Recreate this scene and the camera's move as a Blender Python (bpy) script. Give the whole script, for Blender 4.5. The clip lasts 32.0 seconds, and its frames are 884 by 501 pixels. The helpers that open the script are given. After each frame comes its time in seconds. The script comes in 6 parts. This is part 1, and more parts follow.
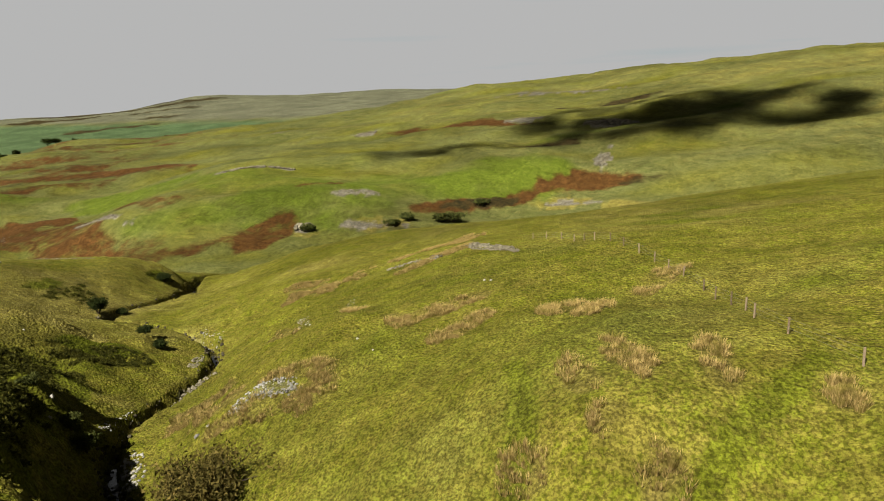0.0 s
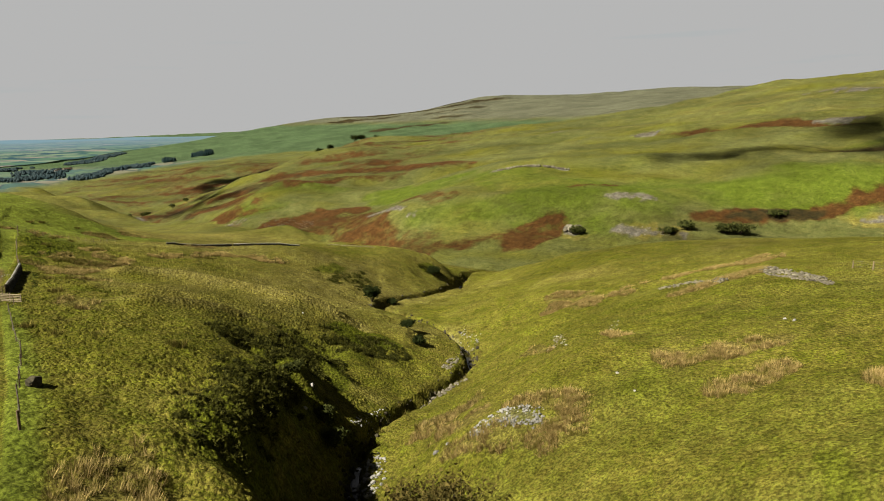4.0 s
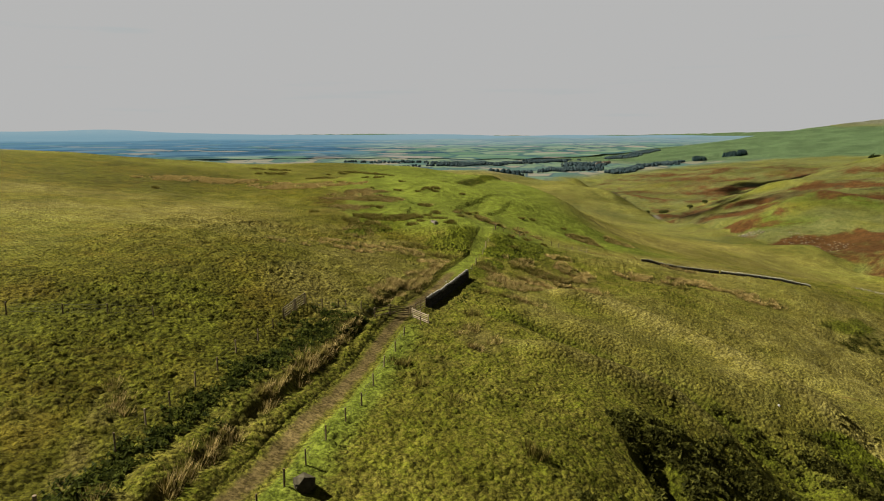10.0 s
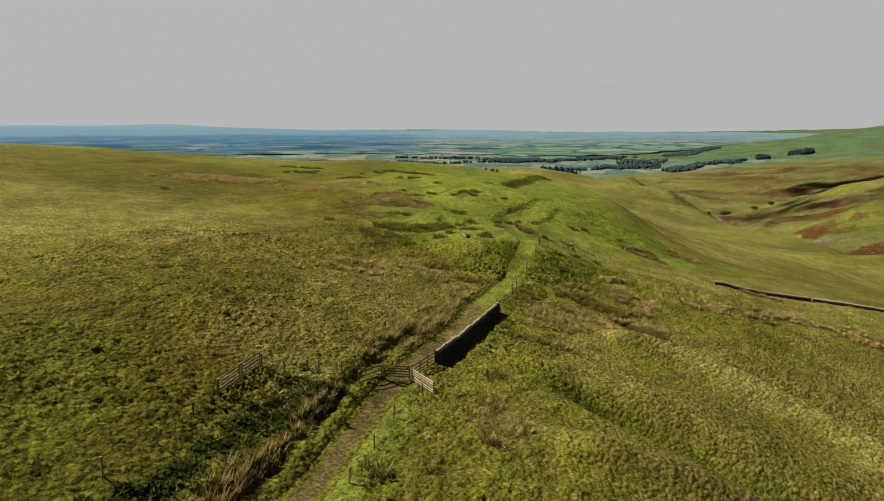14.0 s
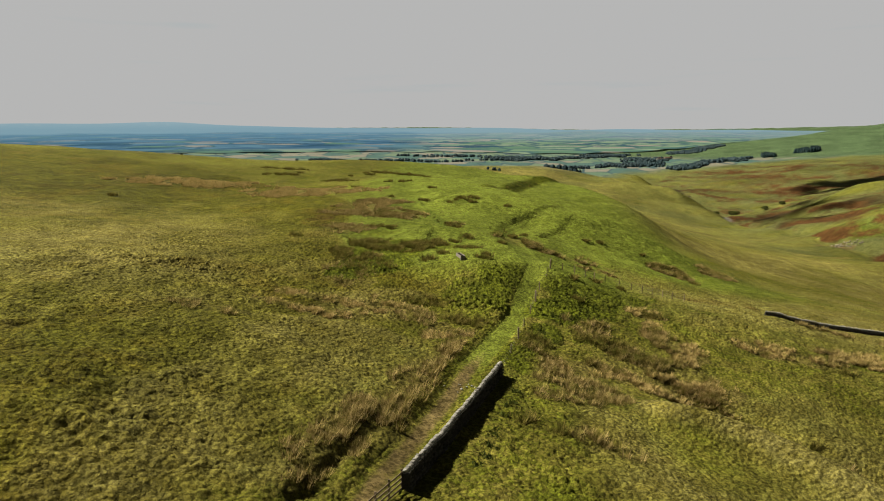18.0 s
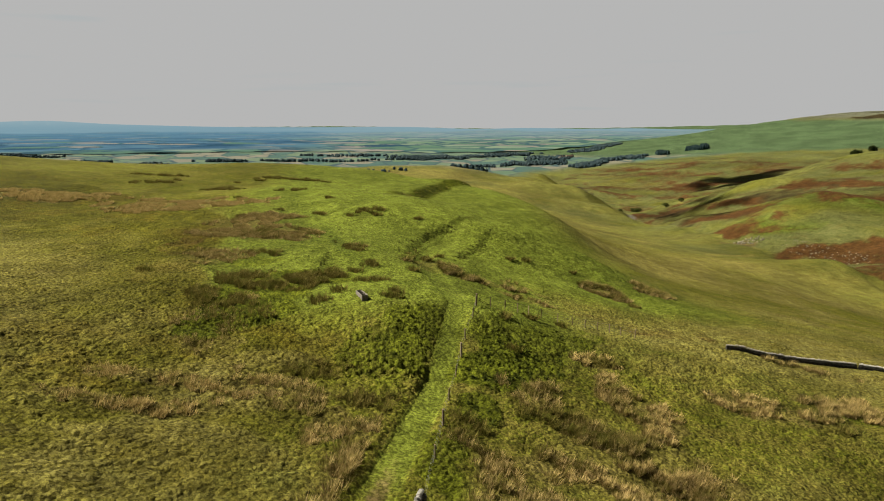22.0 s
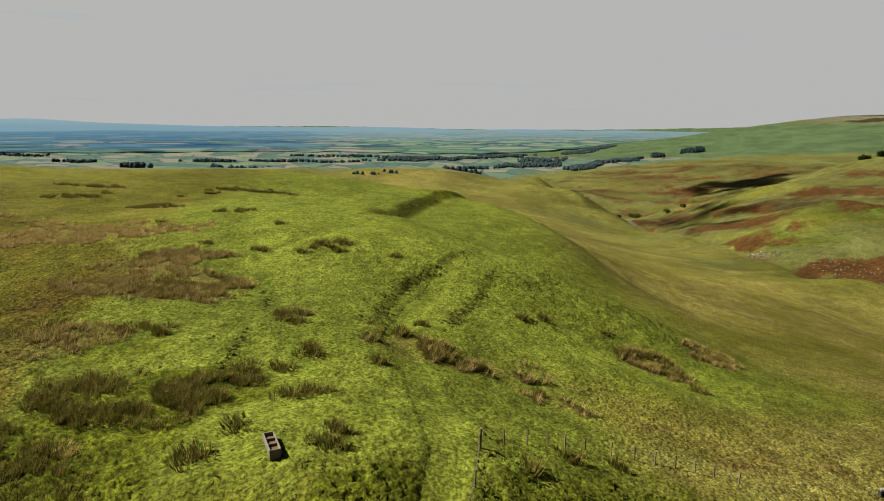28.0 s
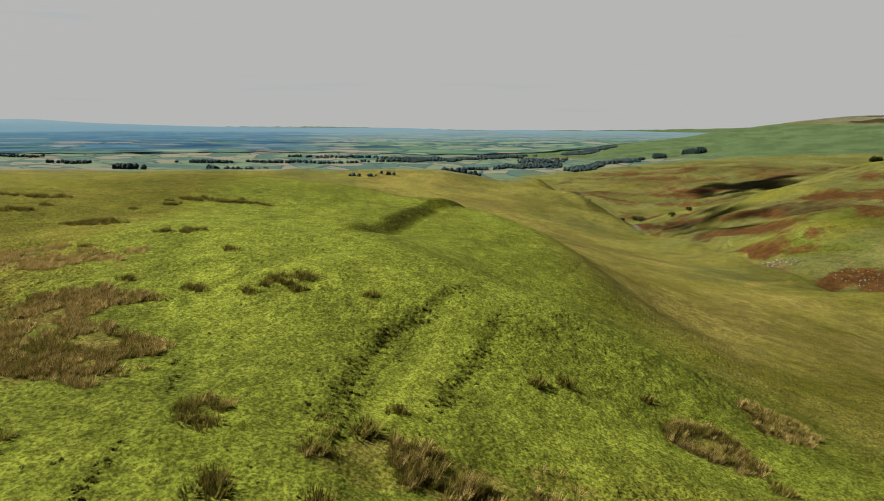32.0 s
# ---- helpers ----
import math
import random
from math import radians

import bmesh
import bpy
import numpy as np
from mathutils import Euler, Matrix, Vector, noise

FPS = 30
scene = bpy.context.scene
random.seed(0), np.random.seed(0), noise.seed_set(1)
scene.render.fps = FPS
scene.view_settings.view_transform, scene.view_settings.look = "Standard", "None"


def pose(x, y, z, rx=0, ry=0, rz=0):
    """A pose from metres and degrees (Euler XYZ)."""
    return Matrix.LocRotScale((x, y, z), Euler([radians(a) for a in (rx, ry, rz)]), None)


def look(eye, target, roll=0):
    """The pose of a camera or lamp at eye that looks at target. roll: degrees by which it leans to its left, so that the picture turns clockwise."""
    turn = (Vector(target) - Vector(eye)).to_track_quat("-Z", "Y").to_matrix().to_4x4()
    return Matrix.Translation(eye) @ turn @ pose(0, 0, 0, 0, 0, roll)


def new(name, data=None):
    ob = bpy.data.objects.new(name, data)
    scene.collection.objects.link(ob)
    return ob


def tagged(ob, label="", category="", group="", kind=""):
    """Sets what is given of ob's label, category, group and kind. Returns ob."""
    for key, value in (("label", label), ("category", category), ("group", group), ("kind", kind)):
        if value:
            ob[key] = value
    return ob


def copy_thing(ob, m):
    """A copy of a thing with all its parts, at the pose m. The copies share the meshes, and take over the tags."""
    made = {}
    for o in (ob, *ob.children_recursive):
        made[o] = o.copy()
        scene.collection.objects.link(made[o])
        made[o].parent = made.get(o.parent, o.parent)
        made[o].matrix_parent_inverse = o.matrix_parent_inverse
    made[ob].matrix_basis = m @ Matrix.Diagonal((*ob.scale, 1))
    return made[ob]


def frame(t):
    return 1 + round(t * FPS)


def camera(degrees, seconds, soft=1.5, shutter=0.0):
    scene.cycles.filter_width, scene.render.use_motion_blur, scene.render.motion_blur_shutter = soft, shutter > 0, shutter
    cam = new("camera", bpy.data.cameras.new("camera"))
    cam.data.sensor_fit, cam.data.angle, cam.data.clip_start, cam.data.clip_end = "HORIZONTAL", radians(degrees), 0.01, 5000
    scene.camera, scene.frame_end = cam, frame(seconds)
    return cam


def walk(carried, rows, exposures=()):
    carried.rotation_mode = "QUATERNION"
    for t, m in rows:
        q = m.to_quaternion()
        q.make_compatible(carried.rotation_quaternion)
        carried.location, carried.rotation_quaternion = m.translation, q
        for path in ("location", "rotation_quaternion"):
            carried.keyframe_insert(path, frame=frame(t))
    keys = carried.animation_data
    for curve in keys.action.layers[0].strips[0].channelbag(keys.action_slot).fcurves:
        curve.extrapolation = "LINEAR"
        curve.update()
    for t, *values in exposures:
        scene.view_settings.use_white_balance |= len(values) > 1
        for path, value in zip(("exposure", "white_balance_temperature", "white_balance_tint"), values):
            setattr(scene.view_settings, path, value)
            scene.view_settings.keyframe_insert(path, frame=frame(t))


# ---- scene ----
cam = camera(66.06, 32.0, soft=1.0)
PATH = [
    (0, (-32.85, -58.65, 19.91), (59.17, -24.54, 0.69), -1.36),
    (0.5, (-32.74, -58.63, 19.89), (58.02, -21.26, 0.76), -1.37),
    (1, (-32.45, -58.55, 19.88), (56.40, -16.79, 0.87), -1.35),
    (1.5, (-31.86, -58.32, 19.86), (54.67, -11.88, 0.98), -1.36),
    (2, (-30.95, -57.93, 19.83), (53.17, -7.23, 1.05), -1.32),
    (2.5, (-29.67, -57.38, 19.81), (51.70, -2.35, 1.12), -1.29),
    (3, (-28.22, -56.66, 19.80), (50.27, 2.44, 1.17), -1.23),
    (3.5, (-26.63, -55.77, 19.80), (48.56, 7.49, 1.27), -1.20),
    (5.5, (-19.39, -50.85, 20.04), (40.28, 27.32, 1.90), -0.97),
    (6, (-17.53, -49.35, 20.06), (37.17, 32.40, 2.05), -0.89),
    (6.5, (-15.69, -47.74, 20.09), (33.39, 37.52, 2.16), -0.82),
    (7, (-13.91, -46.01, 20.13), (29.05, 42.52, 2.30), -0.78),
    (7.5, (-12.26, -44.20, 20.16), (24.56, 47.07, 2.44), -0.68),
    (8, (-10.71, -42.26, 20.18), (20.16, 51.20, 2.51), -0.58),
    (8.5, (-9.28, -40.14, 20.20), (15.58, 55.10, 2.53), -0.48),
    (9, (-7.93, -37.93, 20.20), (10.93, 58.67, 2.53), -0.34),
    (9.5, (-6.77, -35.68, 20.20), (6.38, 61.86, 2.50), -0.27),
    (10, (-5.74, -33.38, 20.20), (1.93, 64.73, 2.43), -0.14),
    (10.5, (-4.80, -31.03, 20.19), (-1.96, 67.33, 2.39), -0.04),
    (11, (-4.01, -28.64, 20.17), (-3.56, 69.75, 2.31), -0.00),
    (11.5, (-3.32, -26.15, 20.15), (-2.94, 72.22, 2.20), -0.10),
    (12, (-2.72, -23.54, 20.15), (-2.37, 74.82, 2.12), -0.06),
    (12.5, (-2.19, -20.91, 20.15), (-1.88, 77.44, 2.05), -0.03),
    (13, (-1.83, -18.38, 20.14), (-1.54, 79.94, 1.92), 0.05),
    (13.5, (-1.50, -15.83, 20.15), (-1.24, 82.49, 1.87), 0.06),
    (14, (-1.22, -13.28, 20.17), (-1.02, 85.02, 1.81), 0.09),
    (14.5, (-0.95, -10.65, 20.21), (-0.80, 87.63, 1.76), 0.12),
    (16.5, (0.00, -0.00, 20.00), (0.00, 98.25, 1.40), 0.05),
    (17, (0.20, 2.76, 19.94), (0.14, 101.00, 1.29), 0.09),
    (17.5, (0.40, 5.49, 19.86), (0.27, 103.74, 1.25), 0.02),
    (18, (0.56, 8.17, 19.80), (0.42, 106.41, 1.13), 0.04),
    (18.5, (0.70, 10.81, 19.76), (0.69, 109.05, 1.05), 0.07),
    (19, (0.80, 13.37, 19.71), (1.18, 111.60, 0.97), 0.08),
    (19.5, (0.92, 15.89, 19.68), (2.73, 114.10, 0.94), 0.15),
    (20, (1.05, 18.40, 19.69), (5.90, 116.50, 0.92), 0.08),
    (20.5, (1.21, 20.92, 19.70), (9.00, 118.84, 0.96), 0.05),
    (21, (1.40, 23.44, 19.69), (11.52, 121.14, 0.93), 0.00),
    (21.5, (1.63, 26.02, 19.72), (13.52, 123.52, 0.93), 0.04),
    (22, (1.91, 28.67, 19.78), (15.18, 125.98, 0.98), 0.06),
    (22.5, (2.21, 31.35, 19.82), (16.36, 128.54, 1.00), 0.09),
    (23, (2.51, 34.07, 19.83), (16.81, 131.24, 1.03), 0.14),
    (23.5, (2.88, 36.85, 19.84), (17.19, 134.00, 0.98), 0.20),
    (24, (3.31, 39.62, 19.87), (17.63, 136.77, 0.99), 0.24),
    (24.5, (3.71, 42.26, 19.92), (18.06, 139.41, 1.00), 0.31),
    (25, (4.10, 44.81, 19.96), (18.48, 141.95, 1.03), 0.38),
    (25.5, (4.56, 47.37, 20.02), (18.94, 144.50, 1.07), 0.42),
    (27.5, (6.51, 57.58, 20.08), (20.91, 154.74, 1.30), 0.51),
    (28, (7.02, 60.21, 20.08), (21.43, 157.38, 1.36), 0.48),
    (28.5, (7.46, 62.77, 20.09), (21.88, 159.92, 1.28), 0.54),
    (29, (7.99, 65.40, 20.11), (22.38, 162.56, 1.32), 0.56),
    (29.5, (8.47, 67.98, 20.12), (22.89, 165.14, 1.32), 0.64),
    (30, (8.95, 70.48, 20.11), (23.39, 167.63, 1.33), 0.64),
    (30.5, (9.44, 72.88, 20.09), (23.90, 170.03, 1.30), 0.64),
    (31, (9.98, 75.33, 20.07), (24.44, 172.48, 1.31), 0.62),
    (31.5, (10.50, 77.78, 20.05), (24.97, 174.94, 1.33), 0.58),
    (32, (11.02, 80.23, 20.01), (25.48, 177.40, 1.37), 0.49),
]
walk(cam, [(t, look(eye, target, roll)) for t, eye, target, roll in PATH])

# ---- sky, sun ----
SUN_DIR = Vector((0.91, -0.32, -0.98)).normalized()   # the way the sunlight travels
world = bpy.data.worlds.new("sky")
scene.world = world
world.use_nodes = True
wt = world.node_tree
wt.nodes.clear()
w_out = wt.nodes.new("ShaderNodeOutputWorld")
w_bg = wt.nodes.new("ShaderNodeBackground")
w_sky = wt.nodes.new("ShaderNodeTexSky")
w_sky.sky_type = "NISHITA"
w_sky.sun_disc = False
w_sky.sun_elevation = math.asin(-SUN_DIR.z)
w_sky.sun_rotation = math.atan2(-SUN_DIR.x, -SUN_DIR.y)
w_sky.dust_density = 3.0
w_hsv = wt.nodes.new("ShaderNodeHueSaturation")
w_hsv.inputs["Saturation"].default_value = 0.3
w_hsv.inputs["Value"].default_value = 0.075
w_geo = wt.nodes.new("ShaderNodeTexCoord")
w_sep = wt.nodes.new("ShaderNodeSeparateXYZ")
w_fall = wt.nodes.new("ShaderNodeMapRange")   # haze: bright round the horizon, clearer overhead
w_fall.interpolation_type = "SMOOTHSTEP"
for k, v in (("From Min", 0.23), ("From Max", 0.45), ("To Min", 0.97), ("To Max", 0.05)):
    w_fall.inputs[k].default_value = v
w_veil = wt.nodes.new("ShaderNodeMix")      # thin grey cloud veil over the clear sky
w_veil.data_type = "RGBA"
w_veil.inputs[7].default_value = (2.47, 2.47, 2.45, 1)
wt.links.new(w_geo.outputs["Generated"], w_sep.inputs[0])
wt.links.new(w_sep.outputs["Z"], w_fall.inputs["Value"])
wt.links.new(w_fall.outputs[0], w_veil.inputs[0])
w_map = wt.nodes.new("ShaderNodeMapping")      # thin blue gaps low in the cloud
w_map.inputs["Scale"].default_value = (2.2, 2.2, 34)
w_gap = wt.nodes.new("ShaderNodeTexNoise")
w_gap.inputs["Scale"].default_value = 1.0
w_gap.inputs["Detail"].default_value = 4.0
w_thin = wt.nodes.new("ShaderNodeMapRange")
for k, v in (("From Min", 0.60), ("From Max", 0.74), ("To Min", 0.0), ("To Max", 0.6)):
    w_thin.inputs[k].default_value = v
w_tint = wt.nodes.new("ShaderNodeMix")
w_tint.data_type = "RGBA"
w_tint.inputs[6].default_value = (2.47, 2.47, 2.45, 1)
w_tint.inputs[7].default_value = (1.97, 2.33, 2.40, 1)
wt.links.new(w_geo.outputs["Generated"], w_map.inputs["Vector"])
wt.links.new(w_map.outputs[0], w_gap.inputs["Vector"])
wt.links.new(w_gap.outputs["Fac"], w_thin.inputs["Value"])
wt.links.new(w_thin.outputs[0], w_tint.inputs[0])
wt.links.new(w_tint.outputs[2], w_veil.inputs[7])
w_bg.inputs["Strength"].default_value = 0.05
wt.links.new(w_sky.outputs[0], w_hsv.inputs["Color"])
wt.links.new(w_hsv.outputs[0], w_veil.inputs[6])
wt.links.new(w_veil.outputs[2], w_bg.inputs[0])
wt.links.new(w_bg.outputs[0], w_out.inputs[0])
sun = new("sun", bpy.data.lights.new("sun", "SUN"))
sun.data.energy = 5.0
sun.data.angle = radians(0.5)
sun.data.color = (1.0, 0.94, 0.84)
sun.matrix_world = look((-200, 80, 200), Vector((-200, 80, 200)) + SUN_DIR * 100)
scene.view_settings.exposure = 1.96


# ---- land ----
# Ridge, slope and valley lines of the land: x, y, height.
TRACK = [(-24, -30, 2.6), (-17, -11, 1.9), (-13, 3, 1.2), (-8, 24, 0.2), (-5, 37, -0.1), (-2, 47, -0.4), (4, 67, -1.1), (8.8, 82, -1.5),
         (11, 90, -0.5), (13, 97, 0.8), (12.6, 111, 0.6), (11.4, 118, 0.8), (15, 132, 0.3), (19, 142, 0.8)]
STREAM = [(-30, -140, -2), (-15, -75, -7), (-9, -48, -9.5), (-4, -32, -11.5), (3, -19, -13.3), (10, -10, -14.5), (17, -2, -15), (25, 4, -16), (36, 7, -17.5), (47, 10, -18.3),
          (56, 15, -19), (64, 23, -19.4), (69, 38, -19.6), (71, 55, -19.9), (80, 60, -20.7), (103, 66, -24), (118, 74, -27.5),
          (148, 95, -31), (177, 104, -36)]
BECK = [(330, -150, -20), (290, -60, -27), (250, 20, -33), (200, 80, -35.5), (177, 104, -36), (185, 150, -39), (200, 200, -41.5), (214, 300, -46),
        (227, 400, -50.5), (255, 550, -62), (280, 690, -75), (312, 776, -82), (350, 1000, -97), (420, 1500, -112)]
MOOR = [(-60, -40, 9), (-40, -20, 7), (-23, 8.5, 4.2), (-15.5, 9.5, 2.9), (-21.7, 14.5, 4.6), (-21.2, 41.5, 6.0), (-45, 45, 8), (-90, 60, 11),
        (-30, 75, 5), (-15.8, 76, 2.1), (-12, 80, 1.4), (-10.8, 84, 1.1), (-42.7, 130.7, 3.6), (-63, 138.5, 5.9), (-100, 185, 9), (-145, 195, 13)]
MOOR_BACK = [(-200, 100, 18), (-122, 231, 11.2), (-131, 306, 6.4), (-90, 285, 5.2), (-61, 297, 3.6), (-40, 290, 4.2), (-32, 341, 0.8), (6, 269, 3.0), (-220, 250, 14), (-72, 262, 4), (-115, 382, -4.4), (-28, 168.5, 4.1), (-25, 190, 3.8), (-9, 171, 5.5), (-13, 184, 5.2),
             (-200, -150, 26), (-60, -150, 16), (-10, 370, -4), (28, 424, -14), (-150, 600, -30), (0, 600, -32)]
KNOLL = [(2.9, 96.5, 2.0), (-6, 99.5, 1.9), (4, 109, 1.8), (-3.4, 112, 2.5), (4, 120, 2.6), (-6.3, 131, 2.9), (1, 145, 3.2), (5, 149.5, 4.0),
         (23, 150, 1.9), (16, 122, 0.0), (16.5, 139.6, 0.2), (15, 208, -0.5), (17, 203, 0.9), (31, 245, -1.6),
         (46, 259, -4.4)]
EAST_SLOPE = [(2.8, 36, -0.2), (10, 38, -1.5), (18.5, 55.4, -4.0), (16.2, 70.6, -4.2), (26.4, 95.4, -4.6), (32, 95.6, -4.8), (22.6, 113, -3.0),
              (41, 132, -7.4), (51.3, 131, -9.2), (54, 137, -10.2), (76, 208, -19.8), (105, 200, -26.3), (137, 233, -33.4), (98, 286, -26.3),
              (129, 415, -40), (208, 768, -55), (262, 670, -66), (278, 770, -64.5), (281, 860, -63.5), (286, 980, -63), (220, 930, -56)]
HUMP = [(39, 260, -1.6), (43.5, 255, -1.6), (48, 245, -2.5), (51, 235, -3.4), (53, 225, -4.2), (55, 213, -5.2), (58, 200, -7.5), (66, 255, -11), (70, 238, -13), (74, 222, -16), (46, 212, -4.6), (38, 178, -5.6), (47, 172, -8.4), (54, 184, -9.5),
        (26, 149, 1.5), (27.5, 158, 1.1), (27, 170, 0.6), (33, 153, -0.1), (39, 151, -2.4), (45, 147, -4.8), (53, 160, -10)]
WALL_SHELF = [(44, 95, -7.2), (73.5, 86.7, -10.8), (51.5, 79, -9.5), (106, 86.5, -16.5), (121, 83, -21.5), (129, 98, -23), (150, 160, -33)]
SPUR_SOUTH = [(9, 5.5, -3.6), (14.5, 9.5, -5.8), (4, 1.2, -2.6), (-10, -18, -0.8), (-5, 4, -0.4), (3.3, 7.8, -0.9), (12.2, 11.9, -4.0), (8, 20.7, -2.0), (15, 17, -3.2), (19.4, 15, -8.0), (-0.5, -3.7, -2.3)]
GULLY_RIM = [(21, 13, -8.8), (18.6, 8.6, -8.4), (13, 3.4, -6.2), (7.4, -1.4, -4.6), (2.8, -7.6, -3.6), (-0.8, -12, -3.2), (-4.6, -19.4, -2.4), (-12, -32, -1)]
GULLY_FOOT = [(23, 8.5, -13.5), (18.3, 2.8, -13.4), (13.5, -2.6, -13.5), (7.5, -8, -13.6), (2.5, -14, -12.9), (-2.5, -24, -11.5), (-7, -36, -10)]
GULLY_FLOOR = [(30, 11, -15.2), (38, 14, -16.0), (45, 16.5, -16.8), (42, 21.5, -15.8), (35, 18.5, -14.6), (26.5, 13.5, -13.5)]
SPUR_NORTH = [(16, 21, -4.2), (20, 29, -4.8), (36, 36.5, -8.2), (40.4, 40, -10.5), (46, 32, -12.5), (52, 27, -15.5), (56, 36, -14.5), (60, 45, -16.5)]
FAR_BANK = [(10, -26, -9.6), (5, -27, -11), (21.5, -27, -5.6), (21, -18, -7.4), (23.5, -20, -6.2), (36.5, -21, -2.6), (44.4, -22.4, -3.4), (30, -39.5, 0.0), (6.4, -54.4, 2.5),
            (70, -22.5, -1.8), (62, -32, 0.4), (34, -58.5, 2.8), (27, -48, 2.4), (45, -6, -8.5), (62, 5, -12), (82, 20, -14), (95, 38, -17.5),
            (6, -84, 5), (40, -110, 9), (5, -38, -6), (14, -33, -5)]
EAST_CREST = [(138, 70, -25), (146, 50, -18.4), (137, 26, -12.2), (147, 14, -11.2), (158, 3, -10.9), (151, -14, -8.2), (158, -37, -6.2), (177, -54, -5), (163, -101, 5), (200, -200, 14), (100, -60, 2)]
HILLSIDE = [(240, 108, -29), (270, 108, -18), (232, 166, -25), (288, 173, -9), (222, 212, -27), (300, -19, -20), (290, 415, -22), (204, 288, -38),
            (318, 560, -41), (400, 600, -28), (326, 425, -24), (383, 353, -17), (339, 719, -67), (561, 654, -6), (470, 584, -9), (777, 581, 4), (943, 535, 19), (815, 328, 35), (811, 218, 52.5), (885, 140, 61), (808, 26, 67.8), (756, -218, 80.5), (638, 541, 4), (754, 378, 26),
            (744, 10, 63), (699, -223, 77), (450, 250, 2), (480, 60, 16), (450, -150, 24), (350, 60, -4), (345, -100, -4)]
FAR_HILL = [(2300, 1850, 128), (2280, 935, 114), (2500, 1490, 124), (2450, 1090, 131), (2425, 692, 115), (2290, 2290, 71), (1640, 2515, 17), (1845, 2370, 49), (1950, 2200, 52), (2126, 2050, 76), (1750, 2380, 34), (1390, 2620, -32), (1125, 2130, -68), (930, 2011, -79), (1300, 300, 70), (1300, 1200, -20),
            (3500, 0, 160), (3200, 2500, 90), (700, 1300, -60), (560, 1700, -95)]
PLAIN = [(130, 960, -42), (60, 1300, -75), (200, 2000, -100), (900, 2600, -98), (0, 2600, -93), (-900, 2400, -90), (0, 3500, -62), (1500, 3300, -55), (0, 4600, -22),
         (2300, 4000, -22), (-2300, 4000, -10), (-1200, 3300, -60), (-700, 1500, -70), (-2500, 1500, -20), (-1500, 200, 20), (0, -2000, 120), (2500, -2500, 150),
         (-3000, -1500, 80), (-4300, 1500, 20), (4500, 1500, 120)]


CREST_S = [(3, 33), (7, 30), (14, 28), (18.5, 27), (22, 26), (25, 22.5), (27, 18), (28.6, 13), (30, 9)]
HOLLOW_S = [(7, 43), (12.5, 40), (19.5, 35.5), (25, 31.5), (29, 27.5), (32.5, 24), (37, 21)]
RAVINE = [(13.6, 18.5), (14.2, 12), (15, 7.5), (17.5, 3.8), (20.5, 0.8)]
CREST_N = [(14, 64), (20, 59), (25, 57), (31, 50), (36, 42), (39, 36), (45, 29)]
HOLLOW_N = [(20, 72), (25, 67), (33, 60), (42, 54.5), (48, 49), (54, 45)]
MOOR_EDGE = [(-70, 208), (-52, 189), (-43, 179), (-24, 158), (-20.8, 149), (-16, 141), (-12, 131), (-14.5, 120), (-14.5, 112), (-12, 103), (-10, 95), (-6, 88)]
GREEN_PATH = [(12.8, 100), (11.5, 101.6), (8, 103.2), (6.1, 105.8), (3.5, 111), (0.9, 118.6), (-1.4, 133.7), (-3.4, 143.8), (-6.5, 150)]
OLD_BANK = [(9.5, 121), (11.5, 129.5), (14.6, 140), (19.5, 146), (24, 153)]
OLD_EDGE = [(17, 124), (19.3, 130.4), (22.4, 137), (24.5, 141), (26.5, 146)]
BANK_RUTS = [[(15.3, -46.3), (10.7, -48.3), (6.5, -49), (2, -49.4)], [(14, -67), (7.2, -62.3), (3.1, -60), (0, -58)]]   # old wheel ruts
FAR_BANK_EDGE = [(13, 192), (17, 204), (20, 215), (26, 232), (34, 250), (48, 262)]


def sampled(line, step):
    out = []
    for a, b in zip(line, line[1:]):
        a, b = np.array(a, float), np.array(b, float)
        n = max(1, int(np.linalg.norm(b - a) / step))
        out += [a + (b - a) * k / n for k in range(n)]
    return out + [np.array(line[-1], float)]


KNOTS = sampled(TRACK, 9) + sampled(STREAM, 9) + sampled(GULLY_RIM, 5) + sampled(GULLY_FOOT, 5) + sampled(BECK, 40)
for loose in (MOOR, MOOR_BACK, KNOLL, EAST_SLOPE, HUMP, WALL_SHELF, SPUR_SOUTH, SPUR_NORTH, GULLY_FLOOR, FAR_BANK, EAST_CREST, HILLSIDE, FAR_HILL, PLAIN):
    KNOTS += [np.array(p, float) for p in loose]
KNOTS = np.array(KNOTS)


def softness(p):
    return 1.5 + 0.03 * np.clip(np.hypot(p[:, 0] - 10, p[:, 1] - 40) - 40, 0, 2000)


def fit_land():
    n = len(KNOTS)
    d = np.hypot(KNOTS[:, None, 0] - KNOTS[None, :, 0], KNOTS[:, None, 1] - KNOTS[None, :, 1])
    phi = -np.sqrt(d ** 2 + softness(KNOTS)[None, :] ** 2)
    poly = np.column_stack([np.ones(n), KNOTS[:, 0] / 1000, KNOTS[:, 1] / 1000])
    a = np.zeros((n + 3, n + 3))
    a[:n, :n] = phi + np.diag(np.full(n, 0.5))
    a[:n, n:], a[n:, :n] = poly, poly.T
    return np.linalg.solve(a, np.concatenate([KNOTS[:, 2], np.zeros(3)]))


LAND = fit_land()
SOFT = softness(KNOTS)


